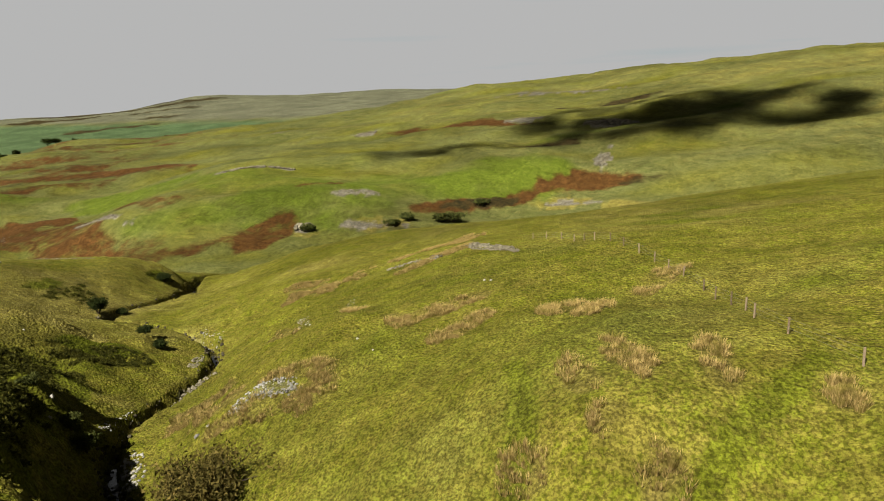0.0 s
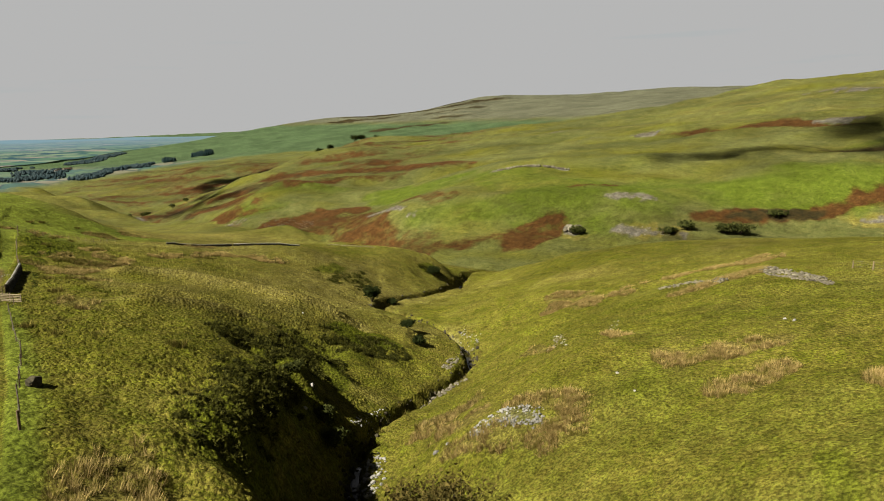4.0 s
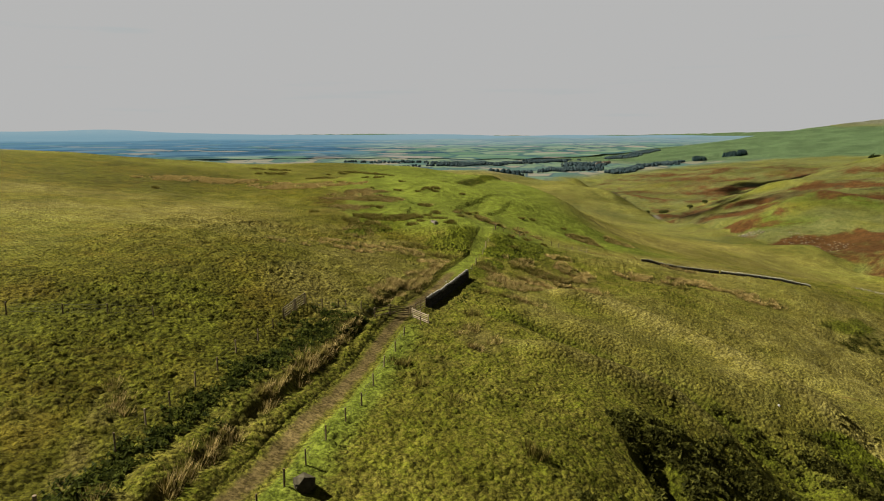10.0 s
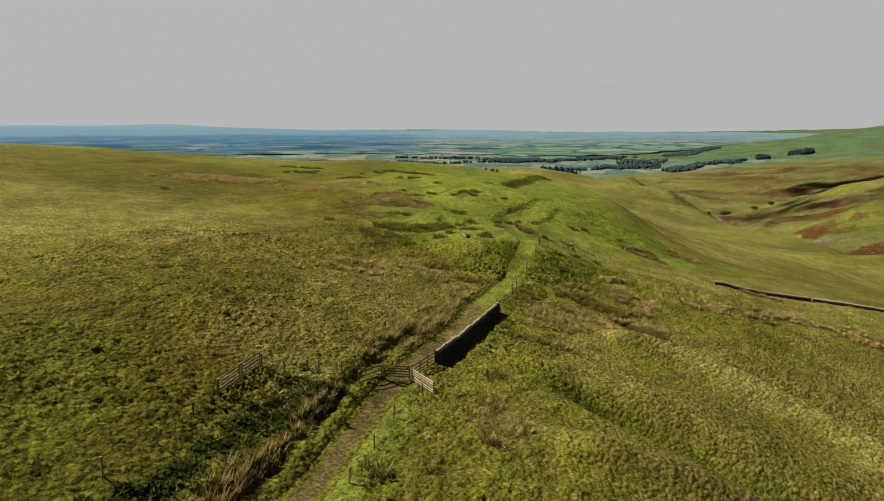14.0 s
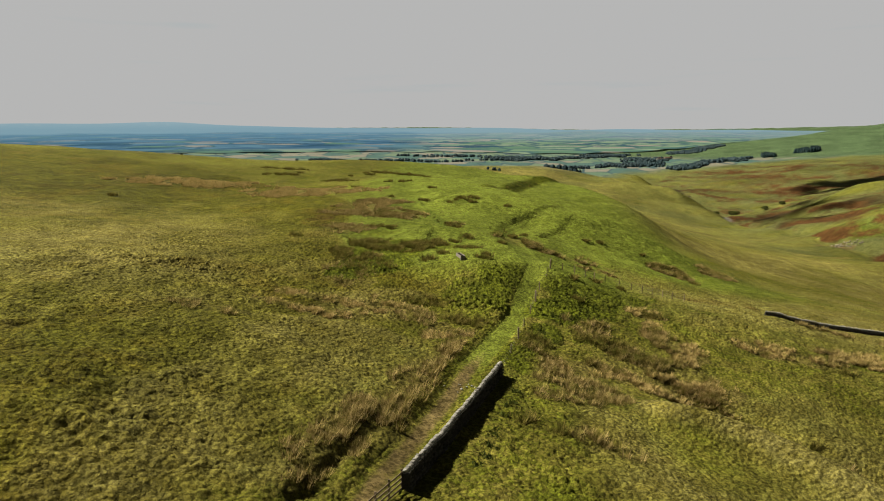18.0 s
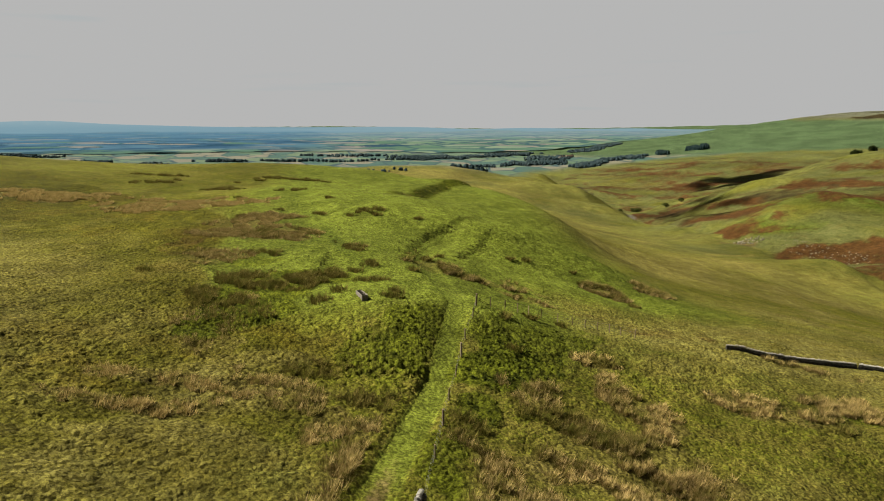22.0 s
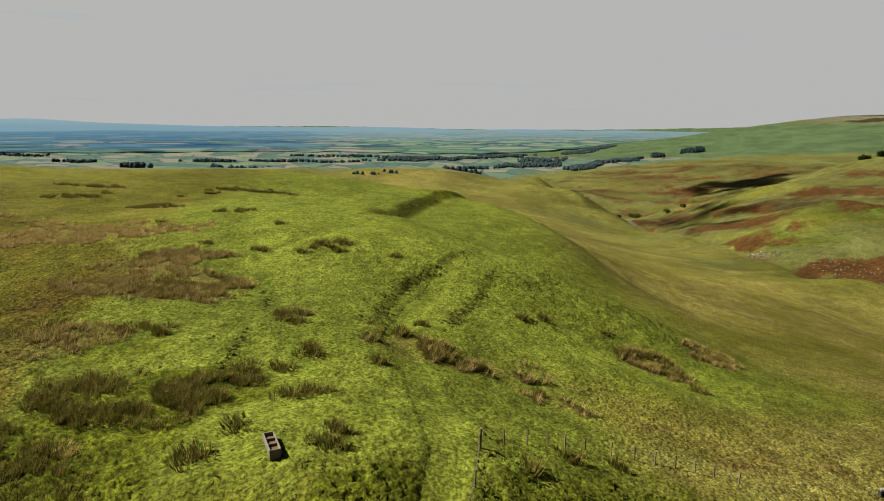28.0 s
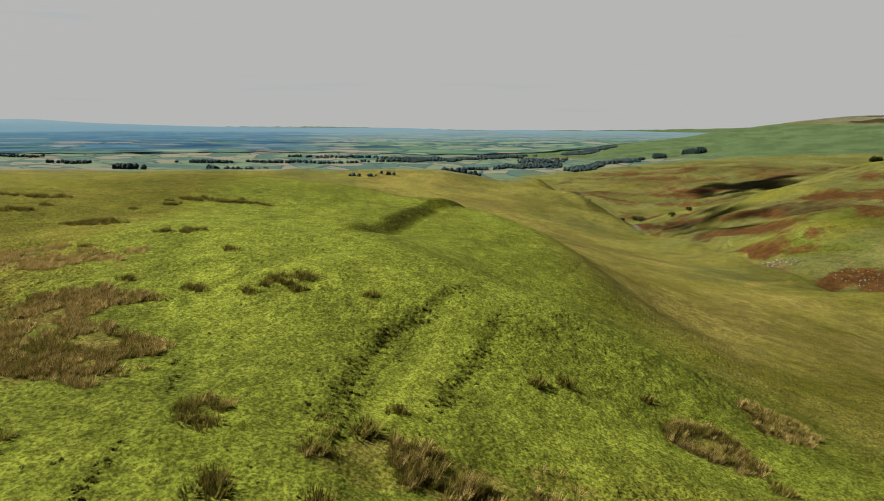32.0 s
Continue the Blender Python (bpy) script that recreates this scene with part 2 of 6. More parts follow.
def base_height(x, y):
    x, y = np.atleast_1d(np.asarray(x, float)), np.atleast_1d(np.asarray(y, float))
    out = np.empty(x.shape)
    for i in range(0, len(x), 20000):
        a, b = x[i:i + 20000, None], y[i:i + 20000, None]
        phi = -np.sqrt((a - KNOTS[None, :, 0]) ** 2 + (b - KNOTS[None, :, 1]) ** 2 + SOFT[None, :] ** 2)
        out[i:i + 20000] = phi @ LAND[:-3] + LAND[-3] + (a[:, 0] * LAND[-2] + b[:, 0] * LAND[-1]) / 1000
    return out


def value_noise(x, y, size, seed):
    """Smooth noise from -1 to 1 over the plan, with features of that size."""
    u, v = x / size, y / size
    i, j = np.floor(u).astype(np.int64), np.floor(v).astype(np.int64)
    fu, fv = u - i, v - j
    fu, fv = fu * fu * (3 - 2 * fu), fv * fv * (3 - 2 * fv)

    def h(a, b):
        q = (a * 374761393 + b * 668265263 + seed * 1442695) & 0x7fffffff
        q = ((q ^ (q >> 13)) * 1274126177) & 0x7fffffff
        return ((q ^ (q >> 16)) & 0xffff) / 32767.5 - 1
    return (h(i, j) * (1 - fu) + h(i + 1, j) * fu) * (1 - fv) + (h(i, j + 1) * (1 - fu) + h(i + 1, j + 1) * fu) * fv


def line_near(x, y, line):
    """Distance to a polyline, signed to its left, and how far along it the nearest place is."""
    best, side, along, run = np.full(x.shape, 1e9), np.zeros(x.shape), np.zeros(x.shape), 0.0
    for a, b in zip(line, line[1:]):
        dx, dy = b[0] - a[0], b[1] - a[1]
        size = math.hypot(dx, dy)
        s = np.clip(((x - a[0]) * dx + (y - a[1]) * dy) / size ** 2, 0, 1)
        ex, ey = x - a[0] - s * dx, y - a[1] - s * dy
        d = np.hypot(ex, ey)
        m = d < best
        best[m], along[m] = d[m], run + s[m] * size
        side[m] = np.sign(dx * ey - dy * ex)[m]
        run += size
    return best, side, along


def bump(v, lo, hi):
    v = np.clip((v - lo) / (hi - lo), 0, 1)
    return v * v * (3 - 2 * v)


def height(x, y):
    x, y = np.atleast_1d(np.asarray(x, float)), np.atleast_1d(np.asarray(y, float))
    z = base_height(x, y)
    r = np.hypot(x - 15, y - 60)
    near = np.clip(1.6 - r / 200, 0, 1)
    z = z + near * (0.3 * value_noise(x, y, 9, 1) + 0.10 * value_noise(x, y, 2.6, 2)) + np.clip(r / 400, 0, 3) * value_noise(x, y, 45, 3)
    hill = bump(x, 190, 260) * (1 - bump(np.hypot(x, y), 1000, 1500))
    z += hill * (4.0 * value_noise(0.94 * x + 0.35 * y, (-0.35 * x + 0.94 * y) / 2.2, 42, 8) + 2.2 * value_noise((0.94 * x + 0.35 * y) * 1.6, (-0.35 * x + 0.94 * y) / 1.5, 22, 9))
    d_trk, side, along = line_near(x, y, TRACK)
    rough = near * bump(d_trk, 1.2, 2.5) * np.clip(0.75 + 0.5 * value_noise(x, y, 11, 6), 0.25, 1.2) * (1 - 0.45 * bump(y, 90, 110))
    rough *= 1 - 0.5 * bump(x, 2, 14) * (1 - bump(y, 70, 90))
    z += rough * (0.16 * value_noise(x, y, 1.5, 4) + 0.13 * value_noise(x, y, 0.8, 7))
    # shallow rills down the broad bank across the stream
    bank = bump(x - 0.9 * y, 40, 62) * (1 - bump(x, 110, 140)) * (y < 60)
    z += bank * (0.55 * value_noise((x + y) / 1.4, (x - y) / 4.0, 6, 13) + 0.35 * value_noise(x, y, 12, 14))
    # worn track with a ditch along its west side as far as the gate and beyond
    z -= 0.18 * (1 - bump(d_trk, 0.6, 1.8))
    wet = (side > 0) * bump(along, 10, 25) * (1 - bump(along, 74, 88))
    z -= 0.35 * np.exp(-((d_trk - 2.5) / 0.5) ** 2) * wet
    z += 0.2 * np.exp(-((d_trk - 3.8) / 0.8) ** 2) * wet
    # steep shoulders of the mound on both sides of the track
    z += 0.45 * np.exp(-((x - 6.0) / 3.0) ** 2 - ((y - 92) / 5.0) ** 2)
    # the stream's channel, cut deeper than its banks
    d_str, _, down = line_near(x, y, STREAM)
    wide = 1.45 + 0.6 * value_noise(x, y, 5, 10)
    z -= 1.9 * (1 - bump(d_str / wide, 0.4, 1.0)) * bump(down, 60, 100)
    z += 0.5 * value_noise(x, y, 3.2, 5) * np.exp(-((d_str - 9) / 6) ** 2) * bump(down, 60, 90)
    d_bck, _, _ = line_near(x, y, BECK)
    z -= 2.0 * (1 - bump(d_bck, 2, 8))
    d_rim = line_near(x, y, GULLY_RIM)[0]
    z += (0.9 * value_noise(x, y, 5.0, 15) + 0.45 * value_noise(x, y, 2.2, 16)) * np.exp(-(d_rim / 5.5) ** 2)
    # a ravine cut into the spur above the gully
    d, _, along = line_near(x, y, RAVINE)
    z -= 2.6 * (1 - bump(d, 0.4, 2.6)) * bump(along, 0, 9)
    # folds of the slope between the spurs
    for line, rise, wide in ((CREST_S, 1.3, 1.8), (HOLLOW_S, -2.7, 2.7), (CREST_N, 2.2, 2.3), (HOLLOW_N, -2.2, 2.6)):
        d, side, along = line_near(x, y, line)
        size = sum(math.hypot(b[0] - a[0], b[1] - a[1]) for a, b in zip(line, line[1:]))
        z += rise * np.exp(-(d / wide) ** 2) * bump(along, 0, 9) * (1 - bump(along, size - 6, size))
    # the old road over the knoll: a terrace with a bank above and below it
    for line, drop, reach in ((OLD_BANK, 0.45, 9), (OLD_EDGE, 0.35, 8), (FAR_BANK_EDGE, 1.7, 18)):
        d, side, along = line_near(x, y, line)
        size = sum(math.hypot(b[0] - a[0], b[1] - a[1]) for a, b in zip(line, line[1:]))
        fade = bump(along, 0, 5) * (1 - bump(along, size - 5, size)) * (1 - bump(d, reach * 0.3, reach))
        soft = 2.4 if reach > 10 else 0.8
        z += fade * drop * (bump(d * side, -soft, soft) - 0.5)
    return z


def ground_z(x, y):
    return float(height([x], [y])[0])


# ---- materials ----
def material(name, rough=0.9):
    m = bpy.data.materials.new(name)
    m.use_nodes = True
    t = m.node_tree
    b = t.nodes["Principled BSDF"]
    b.inputs["Roughness"].default_value = rough
    b.inputs["Specular IOR Level"].default_value = 0.02
    return m, t, b


def n_noise(t, scale, detail=4.0, rough=0.6, stretch=None, vec=None):
    n = t.nodes.new("ShaderNodeTexNoise")
    n.inputs["Scale"].default_value = scale
    n.inputs["Detail"].default_value = detail
    n.inputs["Roughness"].default_value = rough
    g = t.nodes.new("ShaderNodeNewGeometry").outputs["Position"] if vec is None else vec
    if stretch:
        m = t.nodes.new("ShaderNodeMapping")
        m.inputs["Scale"].default_value = stretch
        t.links.new(g, m.inputs["Vector"])
        g = m.outputs[0]
    t.links.new(g, n.inputs["Vector"])
    return n.outputs["Fac"]


def n_ramp(t, fac, lo, hi, a=0.0, b=1.0):
    n = t.nodes.new("ShaderNodeMapRange")
    n.interpolation_type = "SMOOTHSTEP"
    for k, v in (("From Min", lo), ("From Max", hi), ("To Min", a), ("To Max", b)):
        n.inputs[k].default_value = v
    t.links.new(fac, n.inputs["Value"])
    return n.outputs[0]


def n_math(t, op, a, b):
    n = t.nodes.new("ShaderNodeMath")
    n.operation = op
    for k, v in enumerate((a, b)):
        if isinstance(v, (int, float)):
            n.inputs[k].default_value = v
        else:
            t.links.new(v, n.inputs[k])
    return n.outputs[0]


def n_mix(t, fac, a, b, blend="MIX"):
    n = t.nodes.new("ShaderNodeMix")
    n.data_type = "RGBA"
    n.blend_type = blend
    for k, v in ((0, fac), (6, a), (7, b)):
        if isinstance(v, (int, float)):
            n.inputs[k].default_value = v
        elif isinstance(v, tuple):
            n.inputs[k].default_value = (*v, 1)
        else:
            t.links.new(v, n.inputs[k])
    return n.outputs[2]


def n_bump(t, b, fac, strength, dist):
    n = t.nodes.new("ShaderNodeBump")
    if isinstance(strength, (int, float)):
        n.inputs["Strength"].default_value = strength
    else:
        t.links.new(strength, n.inputs["Strength"])
    n.inputs["Distance"].default_value = dist
    t.links.new(fac, n.inputs["Height"])
    t.links.new(n.outputs[0], b.inputs["Normal"])


def n_attr(t, name):
    n = t.nodes.new("ShaderNodeAttribute")
    n.attribute_name = name
    return n.outputs["Fac"]


COVERS = ("lush", "sward", "moor", "tan", "bracken", "heath", "rush", "earth", "stone", "coarse", "bent", "pasture", "high", "plain")


def ground_material():
    m, t, b = material("ground cover", 0.95)
    big, mid, fine = n_noise(t, 0.035, 5), n_noise(t, 0.35, 5, 0.65), n_noise(t, 2.2, 6, 0.7)
    blotch = n_math(t, "ADD", n_math(t, "MULTIPLY", mid, 0.4), n_math(t, "MULTIPLY", fine, 0.6))
    c = n_mix(t, n_ramp(t, big, 0.35, 0.65), (0.0584, 0.0536, 0.0072), (0.0768, 0.0664, 0.0120))
    c = n_mix(t, n_ramp(t, blotch, 0.40, 0.62), c, (0.0488, 0.0544, 0.0038))

    def cover(c, name, dark, light, sharp=0.35, scale=None):
        edge = n_math(t, "ADD", n_attr(t, name), n_math(t, "MULTIPLY", n_math(t, "SUBTRACT", blotch if scale is None else n_noise(t, scale, 5, 0.65), 0.5), 1.3))
        shade = n_mix(t, n_ramp(t, blotch, 0.38, 0.64), dark, light)
        return n_mix(t, n_ramp(t, edge, 0.5 - sharp, 0.5 + sharp), c, shade)
    c = cover(c, "moor", (0.0338, 0.0322, 0.0026), (0.0560, 0.0528, 0.0054), 0.5)
    rusty = n_math(t, "MULTIPLY", n_attr(t, "moor"), n_ramp(t, n_noise(t, 0.075, 5, 0.7), 0.47, 0.64, 0.0, 0.75))
    c = n_mix(t, rusty, c, (0.0540, 0.0420, 0.0044))
    c = cover(c, "bent", (0.0442, 0.0490, 0.0134), (0.0624, 0.0624, 0.0202), 0.4, 0.02)
    c = cover(c, "tan", (0.0715, 0.0610, 0.0110), (0.1130, 0.0980, 0.0270), 0.5, 0.09)
    c = cover(c, "lush", (0.0495, 0.0625, 0.0064), (0.0765, 0.0885, 0.0116), 0.5)
    c = cover(c, "sward", (0.0340, 0.0470, 0.0044), (0.0500, 0.0620, 0.0080), 0.5, 0.05)
    c = cover(c, "bracken", (0.0248, 0.0128, 0.0040), (0.0512, 0.0240, 0.0070), 0.32, 0.22)
    c = cover(c, "rush", (0.0480, 0.0420, 0.0070), (0.0860, 0.0700, 0.0180), 0.45)
    c = cover(c, "earth", (0.0432, 0.0320, 0.0104), (0.0800, 0.0592, 0.0216), 0.3)
    c = cover(c, "stone", (0.0480, 0.0430, 0.0290), (0.1150, 0.1060, 0.0800), 0.3, 0.4)
    c = cover(c, "coarse", (0.0221, 0.0269, 0.0019), (0.0576, 0.0648, 0.0048), 0.4)
    # pasture and high moor are greyed and blued, haze put into their colour
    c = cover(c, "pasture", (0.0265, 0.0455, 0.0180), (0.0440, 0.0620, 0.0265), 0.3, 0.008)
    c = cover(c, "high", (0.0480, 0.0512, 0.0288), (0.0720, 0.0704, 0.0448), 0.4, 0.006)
    c = cover(c, "heath", (0.0106, 0.0096, 0.0038), (0.0288, 0.0202, 0.0072), 0.3, 0.05)
    # tufts and hollows: three sizes of mottling, the widest drawn out along the slopes
    # dark ends of speck and tuft also put shade between tufts into the colour
    speck = n_ramp(t, n_noise(t, 1.3, 8, 0.82), 0.40, 0.58, 0.72, 1.23)
    tuft = n_ramp(t, n_noise(t, 4.2, 3, 0.65), 0.41, 0.57, 0.58, 1.22)
    swathe = n_ramp(t, n_noise(t, 0.16, 7, 0.72, (1.0, 0.75, 1.3)), 0.38, 0.58, 0.78, 1.06)
    comb = t.nodes.new("ShaderNodeCombineColor")
    vast = n_ramp(t, n_noise(t, 0.017, 6, 0.68, (1.0, 0.5, 1.5)), 0.36, 0.62, 0.72, 1.12)
    clump = n_ramp(t, n_noise(t, 0.42, 6, 0.75), 0.42, 0.58, 0.86, 1.08)
    vast = n_math(t, "MULTIPLY", vast, clump)
    mottle = n_math(t, "MULTIPLY", n_math(t, "MULTIPLY", speck, tuft), n_math(t, "MULTIPLY", swathe, vast))
    for k in range(3):
        t.links.new(mottle, comb.inputs[k])
    c = n_mix(t, 1.0, c, comb.outputs[0], "MULTIPLY")
    # farmland on the plain: fields with hedges round them, distance haze blued into the colours
    vor = t.nodes.new("ShaderNodeTexVoronoi")
    vor.inputs["Scale"].default_value = 0.0170
    edge = t.nodes.new("ShaderNodeTexVoronoi")
    edge.feature = "DISTANCE_TO_EDGE"
    edge.inputs["Scale"].default_value = 0.0170
    g = t.nodes.new("ShaderNodeNewGeometry")
    mp = t.nodes.new("ShaderNodeMapping")
    mp.inputs["Scale"].default_value = (0.8, 0.5, 0.0)
    t.links.new(g.outputs["Position"], mp.inputs["Vector"])
    for v in (vor, edge):
        t.links.new(mp.outputs[0], v.inputs["Vector"])
    sep = t.nodes.new("ShaderNodeSeparateColor")
    t.links.new(vor.outputs["Color"], sep.inputs[0])
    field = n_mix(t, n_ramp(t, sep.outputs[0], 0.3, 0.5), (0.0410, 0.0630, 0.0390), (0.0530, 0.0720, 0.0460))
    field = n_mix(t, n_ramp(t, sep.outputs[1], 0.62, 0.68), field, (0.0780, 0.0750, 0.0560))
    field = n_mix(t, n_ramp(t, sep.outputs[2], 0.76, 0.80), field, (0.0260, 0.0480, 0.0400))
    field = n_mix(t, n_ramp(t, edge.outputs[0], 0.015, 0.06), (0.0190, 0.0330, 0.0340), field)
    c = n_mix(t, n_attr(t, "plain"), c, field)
    t.links.new(c, b.inputs["Base Color"])
    # close-set grass tussocks as domes with creases between them
    dome = t.nodes.new("ShaderNodeTexVoronoi")
    dome.inputs["Scale"].default_value = 2.6
    warp = n_math(t, "MULTIPLY", n_noise(t, 3.0, 3), 0.35)
    wv = t.nodes.new("ShaderNodeVectorMath")
    wv.operation = "ADD"
    t.links.new(t.nodes.new("ShaderNodeNewGeometry").outputs["Position"], wv.inputs[0])
    t.links.new(warp, wv.inputs[1])
    t.links.new(wv.outputs[0], dome.inputs["Vector"])
    relief = n_math(t, "SUBTRACT", n_math(t, "MULTIPLY", fine, 0.45), n_math(t, "MULTIPLY", dome.outputs["Distance"], 0.45))
    n_bump(t, b, relief, n_math(t, "MULTIPLY", n_ramp(t, n_attr(t, "lush"), 0.2, 0.9, 1.0, 0.45), n_ramp(t, n_attr(t, "earth"), 0.1, 0.6, 1.0, 0.15)), 0.40)   # smoother on grazed turf
    return m


g_mat = ground_material()


def part(name, bm, mat, parent=None, label=""):
    me = bpy.data.meshes.new(name)
    bm.to_mesh(me)
    bm.free()
    me.materials.append(mat)
    ob = new(name, me)
    if parent:
        ob.parent = parent
    if label:
        ob["label"] = label
    return ob


def from_arrays(name, verts, faces, mat, smooth=True):
    """One mesh object from an array of vertices and an array of triangles or quads."""
    verts, faces = np.asarray(verts, np.float32), np.asarray(faces, np.int32)
    k = faces.shape[1]
    me = bpy.data.meshes.new(name)
    me.vertices.add(len(verts))
    me.vertices.foreach_set("co", verts.ravel())
    me.loops.add(faces.size)
    me.loops.foreach_set("vertex_index", faces.ravel())
    me.polygons.add(len(faces))
    me.polygons.foreach_set("loop_start", np.arange(0, faces.size, k, dtype=np.int32))
    me.polygons.foreach_set("use_smooth", np.full(len(faces), smooth))
    me.update(calc_edges=True)
    me.materials.append(mat)
    return new(name, me)


# ---- what grows where ----
def patch(x, y, cx, cy, rx, ry, turn=0.0, wob=0.5, size=6.0):
    """1 inside an uneven oval on the plan, 0 outside it."""
    c, s = math.cos(radians(turn)), math.sin(radians(turn))
    u, v = (x - cx) * c + (y - cy) * s, -(x - cx) * s + (y - cy) * c
    d = np.hypot(u / rx, v / ry) + wob * 0.5 * (value_noise(x, y, size, 11) + 0.5 * value_noise(x, y, size / 2.7, 12))
    return 1 - bump(d, 0.75, 1.15)


# beds of rushes: x, y, half widths, turn
RUSH_TRACKSIDE = [(-13, -18, 3, 5, -20), (-19.2, -5, 1.6, 4, -15), (-2.2, 57, 1.5, 17, -17), (-5, 49, 2.5, 5, -15), (-20, 66, 5, 2, 0), (12, 66, 3.4, 6, 30), (-11.6, 23, 0.6, 13, -14), (-16.4, 1, 0.7, 11, -15),
        (30, 63, 1.6, 9, 55), (44, 52, 1.6, 8, 55), (12, 53, 4, 3, 0), (-22.5, 6, 0.9, 3.2, 5), (-21.8, -0.5, 1.1, 3.2, 8), (3, 33, 2.5, 4, 0),
        (29, -5, 2.4, 4.5, 10)]
RUSH_BAND = [(-13.5, 77.4, 4, 1.1, 0), (-15.5, 72.5, 2.8, 0.9, 0), (-9.5, 72.6, 3.2, 0.9, 15), (-6.5, 77, 2.6, 1.6, 10), (-3.2, 78.4, 2.6, 2.0, 0), (0.2, 72, 1.2, 4, -15), (1.2, 66, 0.7, 5, -16), (25.5, 86, 2, 6, -12), (27.5, 80.5, 2.2, 3.5, -20), (26, 70.4, 5.5, 1.8, 0), (15, 69.4, 6, 2.4, 0), (27, 91.4, 2.2, 1.4, 0), (50.5, 86.5, 5.5, 1.6, 30), (-7, 131, 5.5, 3.2, 25), (-13, 139.5, 3.5, 4, 0), (-9, 97, 3, 1.2, 0)]
RUSH_KNOLL = [(-2.5, 76, 3, 2.4, 0), (-10, 86, 3, 7, 20), (22, 74, 8, 3.5, -20), (-15, 114, 4, 5, 40), (-17, 131, 5, 4, 0), (-12, 145, 6, 2, 0),
        (15.5, 117.3, 5.5, 2.6, 0), (22, 116.8, 4, 1.2, 0), (24, 113, 4, 2, -30), (42.5, 131, 4, 4, -30), (54, 138, 5, 3.4, 20), (19.5, 118, 3, 1.4, 0), (24.5, 119.2, 3, 0.9, -15), (28, 116.8, 1.6, 0.8, 0)]
RUSH_KNOLL += [(-9, 132, 5.5, 8, 20), (-7.5, 126.5, 4, 2.5, 0), (-14, 141, 6, 5, 20), (2.9, 121.5, 1.2, 1.0, 0), (50, 86, 5, 1.4, -10), (58, 84, 4, 1.2, -10), (13, 61, 6, 1.5, 15), (17, 81, 3, 2.5, 0), (26, 83, 2, 4, -30), (24, 66, 2, 5, -40), (53, 97, 5, 2.5, -30), (46, 83, 3, 2, 0)]
RUSH_BEDS = RUSH_TRACKSIDE + RUSH_KNOLL
RUSH_GULLY_BANK = [(31, -37.5, 4, 2.2, -30), (36.5, -34.5, 4, 2, -30), (33.5, -28.5, 4, 1.6, 40), (30, -47.5, 4, 2, -20), (14.4, -54.5, 3.4, 1.3, 30), (11.5, -51.7, 2.5, 1.0, 30),
        (6.4, -54.4, 1.2, 1.0, 0), (80, 12, 8, 3, 60), (76, 2, 6, 2.4, 70), (43, -56.7, 4, 1.5, -40), (38.8, -55.4, 3, 1.2, -40), (4.2, -49.5, 2.2, 1.6, 30),
        (73, 6, 8, 4, 60), (43.5, -18, 4.5, 1.6, 40), (35, -31, 4, 1.6, -30), (19.6, -19, 1.8, 6.5, 8), (24.6, -19.5, 1.8, 6, 8), (22, -25.5, 3.5, 2.2, 10), (23.5, -11.5, 2.6, 3.6, -15), (26, -6.5, 3, 2.4, -10), (32, -5, 3, 1.6, 0), (43, -7.3, 4, 1.2, 60), (12.6, -60.8, 3.2, 1.0, 10), (9.4, -67.6, 2.6, 2, 0), (3.4, -57.8, 2.4, 1.4, 20), (28.4, -50.5, 3.4, 1.5, -20),
        (70, -20, 8, 2, -40)]
RUSH_NORTH = [(-30, 160, 14, 8, 0), (-60, 170, 16, 8, 0), (26, 92, 3.5, 2.5, 0), (58, 82, 9, 2, -15), (40, 84, 6, 2, -15),
        (90, -10, 12, 4, -40)]
RUSH_BEDS_FAR = RUSH_GULLY_BANK + RUSH_NORTH + RUSH_BAND
# coarse dark tussock grass on steep or wet ground: x, y, half widths, turn, strength
COARSE_BEDS = [(-26, 18, 8, 13, 0, 0.45), (-8, 98.5, 4.5, 8, 0, 1.0), (-4, 104, 5, 2.6, 15, 0.9), (14.5, 86, 3.6, 6.5, -30, 0.95), (11.5, 78, 2, 4, -15, 0.8), (7.5, 68.5, 2, 5, -15, 0.7), (-10, 112, 5, 2.5, 20, 0.6), (-9, 93, 3.5, 7, -20, 0.9), (7.3, 88, 2.8, 8, -12, 0.75), (19, 91.5, 5, 12, -43, 0.7), (-6, 98, 4, 9, 0, 0.8), (-4, 106, 8, 3, 15, 0.8), (44, 26, 2.5, 8, 57, 0.9), (14, 5, 4.5, 16, -46, 0.6),
               (3, 84, 2.5, 6, -15, 0.6), (53, 84, 6, 2, 0, 0.7), (1, -8, 3, 9, -30, 0.7), (76, 76, 7, 3, 20, 0.7), (112, 80, 4, 2.5, 0, 0.8), (28, 15, 2.5, 7, -40, 0.7), (14, 62, 6, 3, 20, 0.5)]
# growth on the hillside across the beck: x, y, half widths, turn, strength
FAR_BRACKEN = [(468, 120, 12, 64, -5, 1.0), (290, 45, 8, 34, 38, 1.0), (328, -15, 7, 30, 15, 1.0), (226, 123, 17, 10, 0, 1.0), (540, 1240, 70, 190, -6, 0.5), (560, 780, 60, 160, 20, 0.5), (715, 1130, 30, 70, 10, 0.6)]
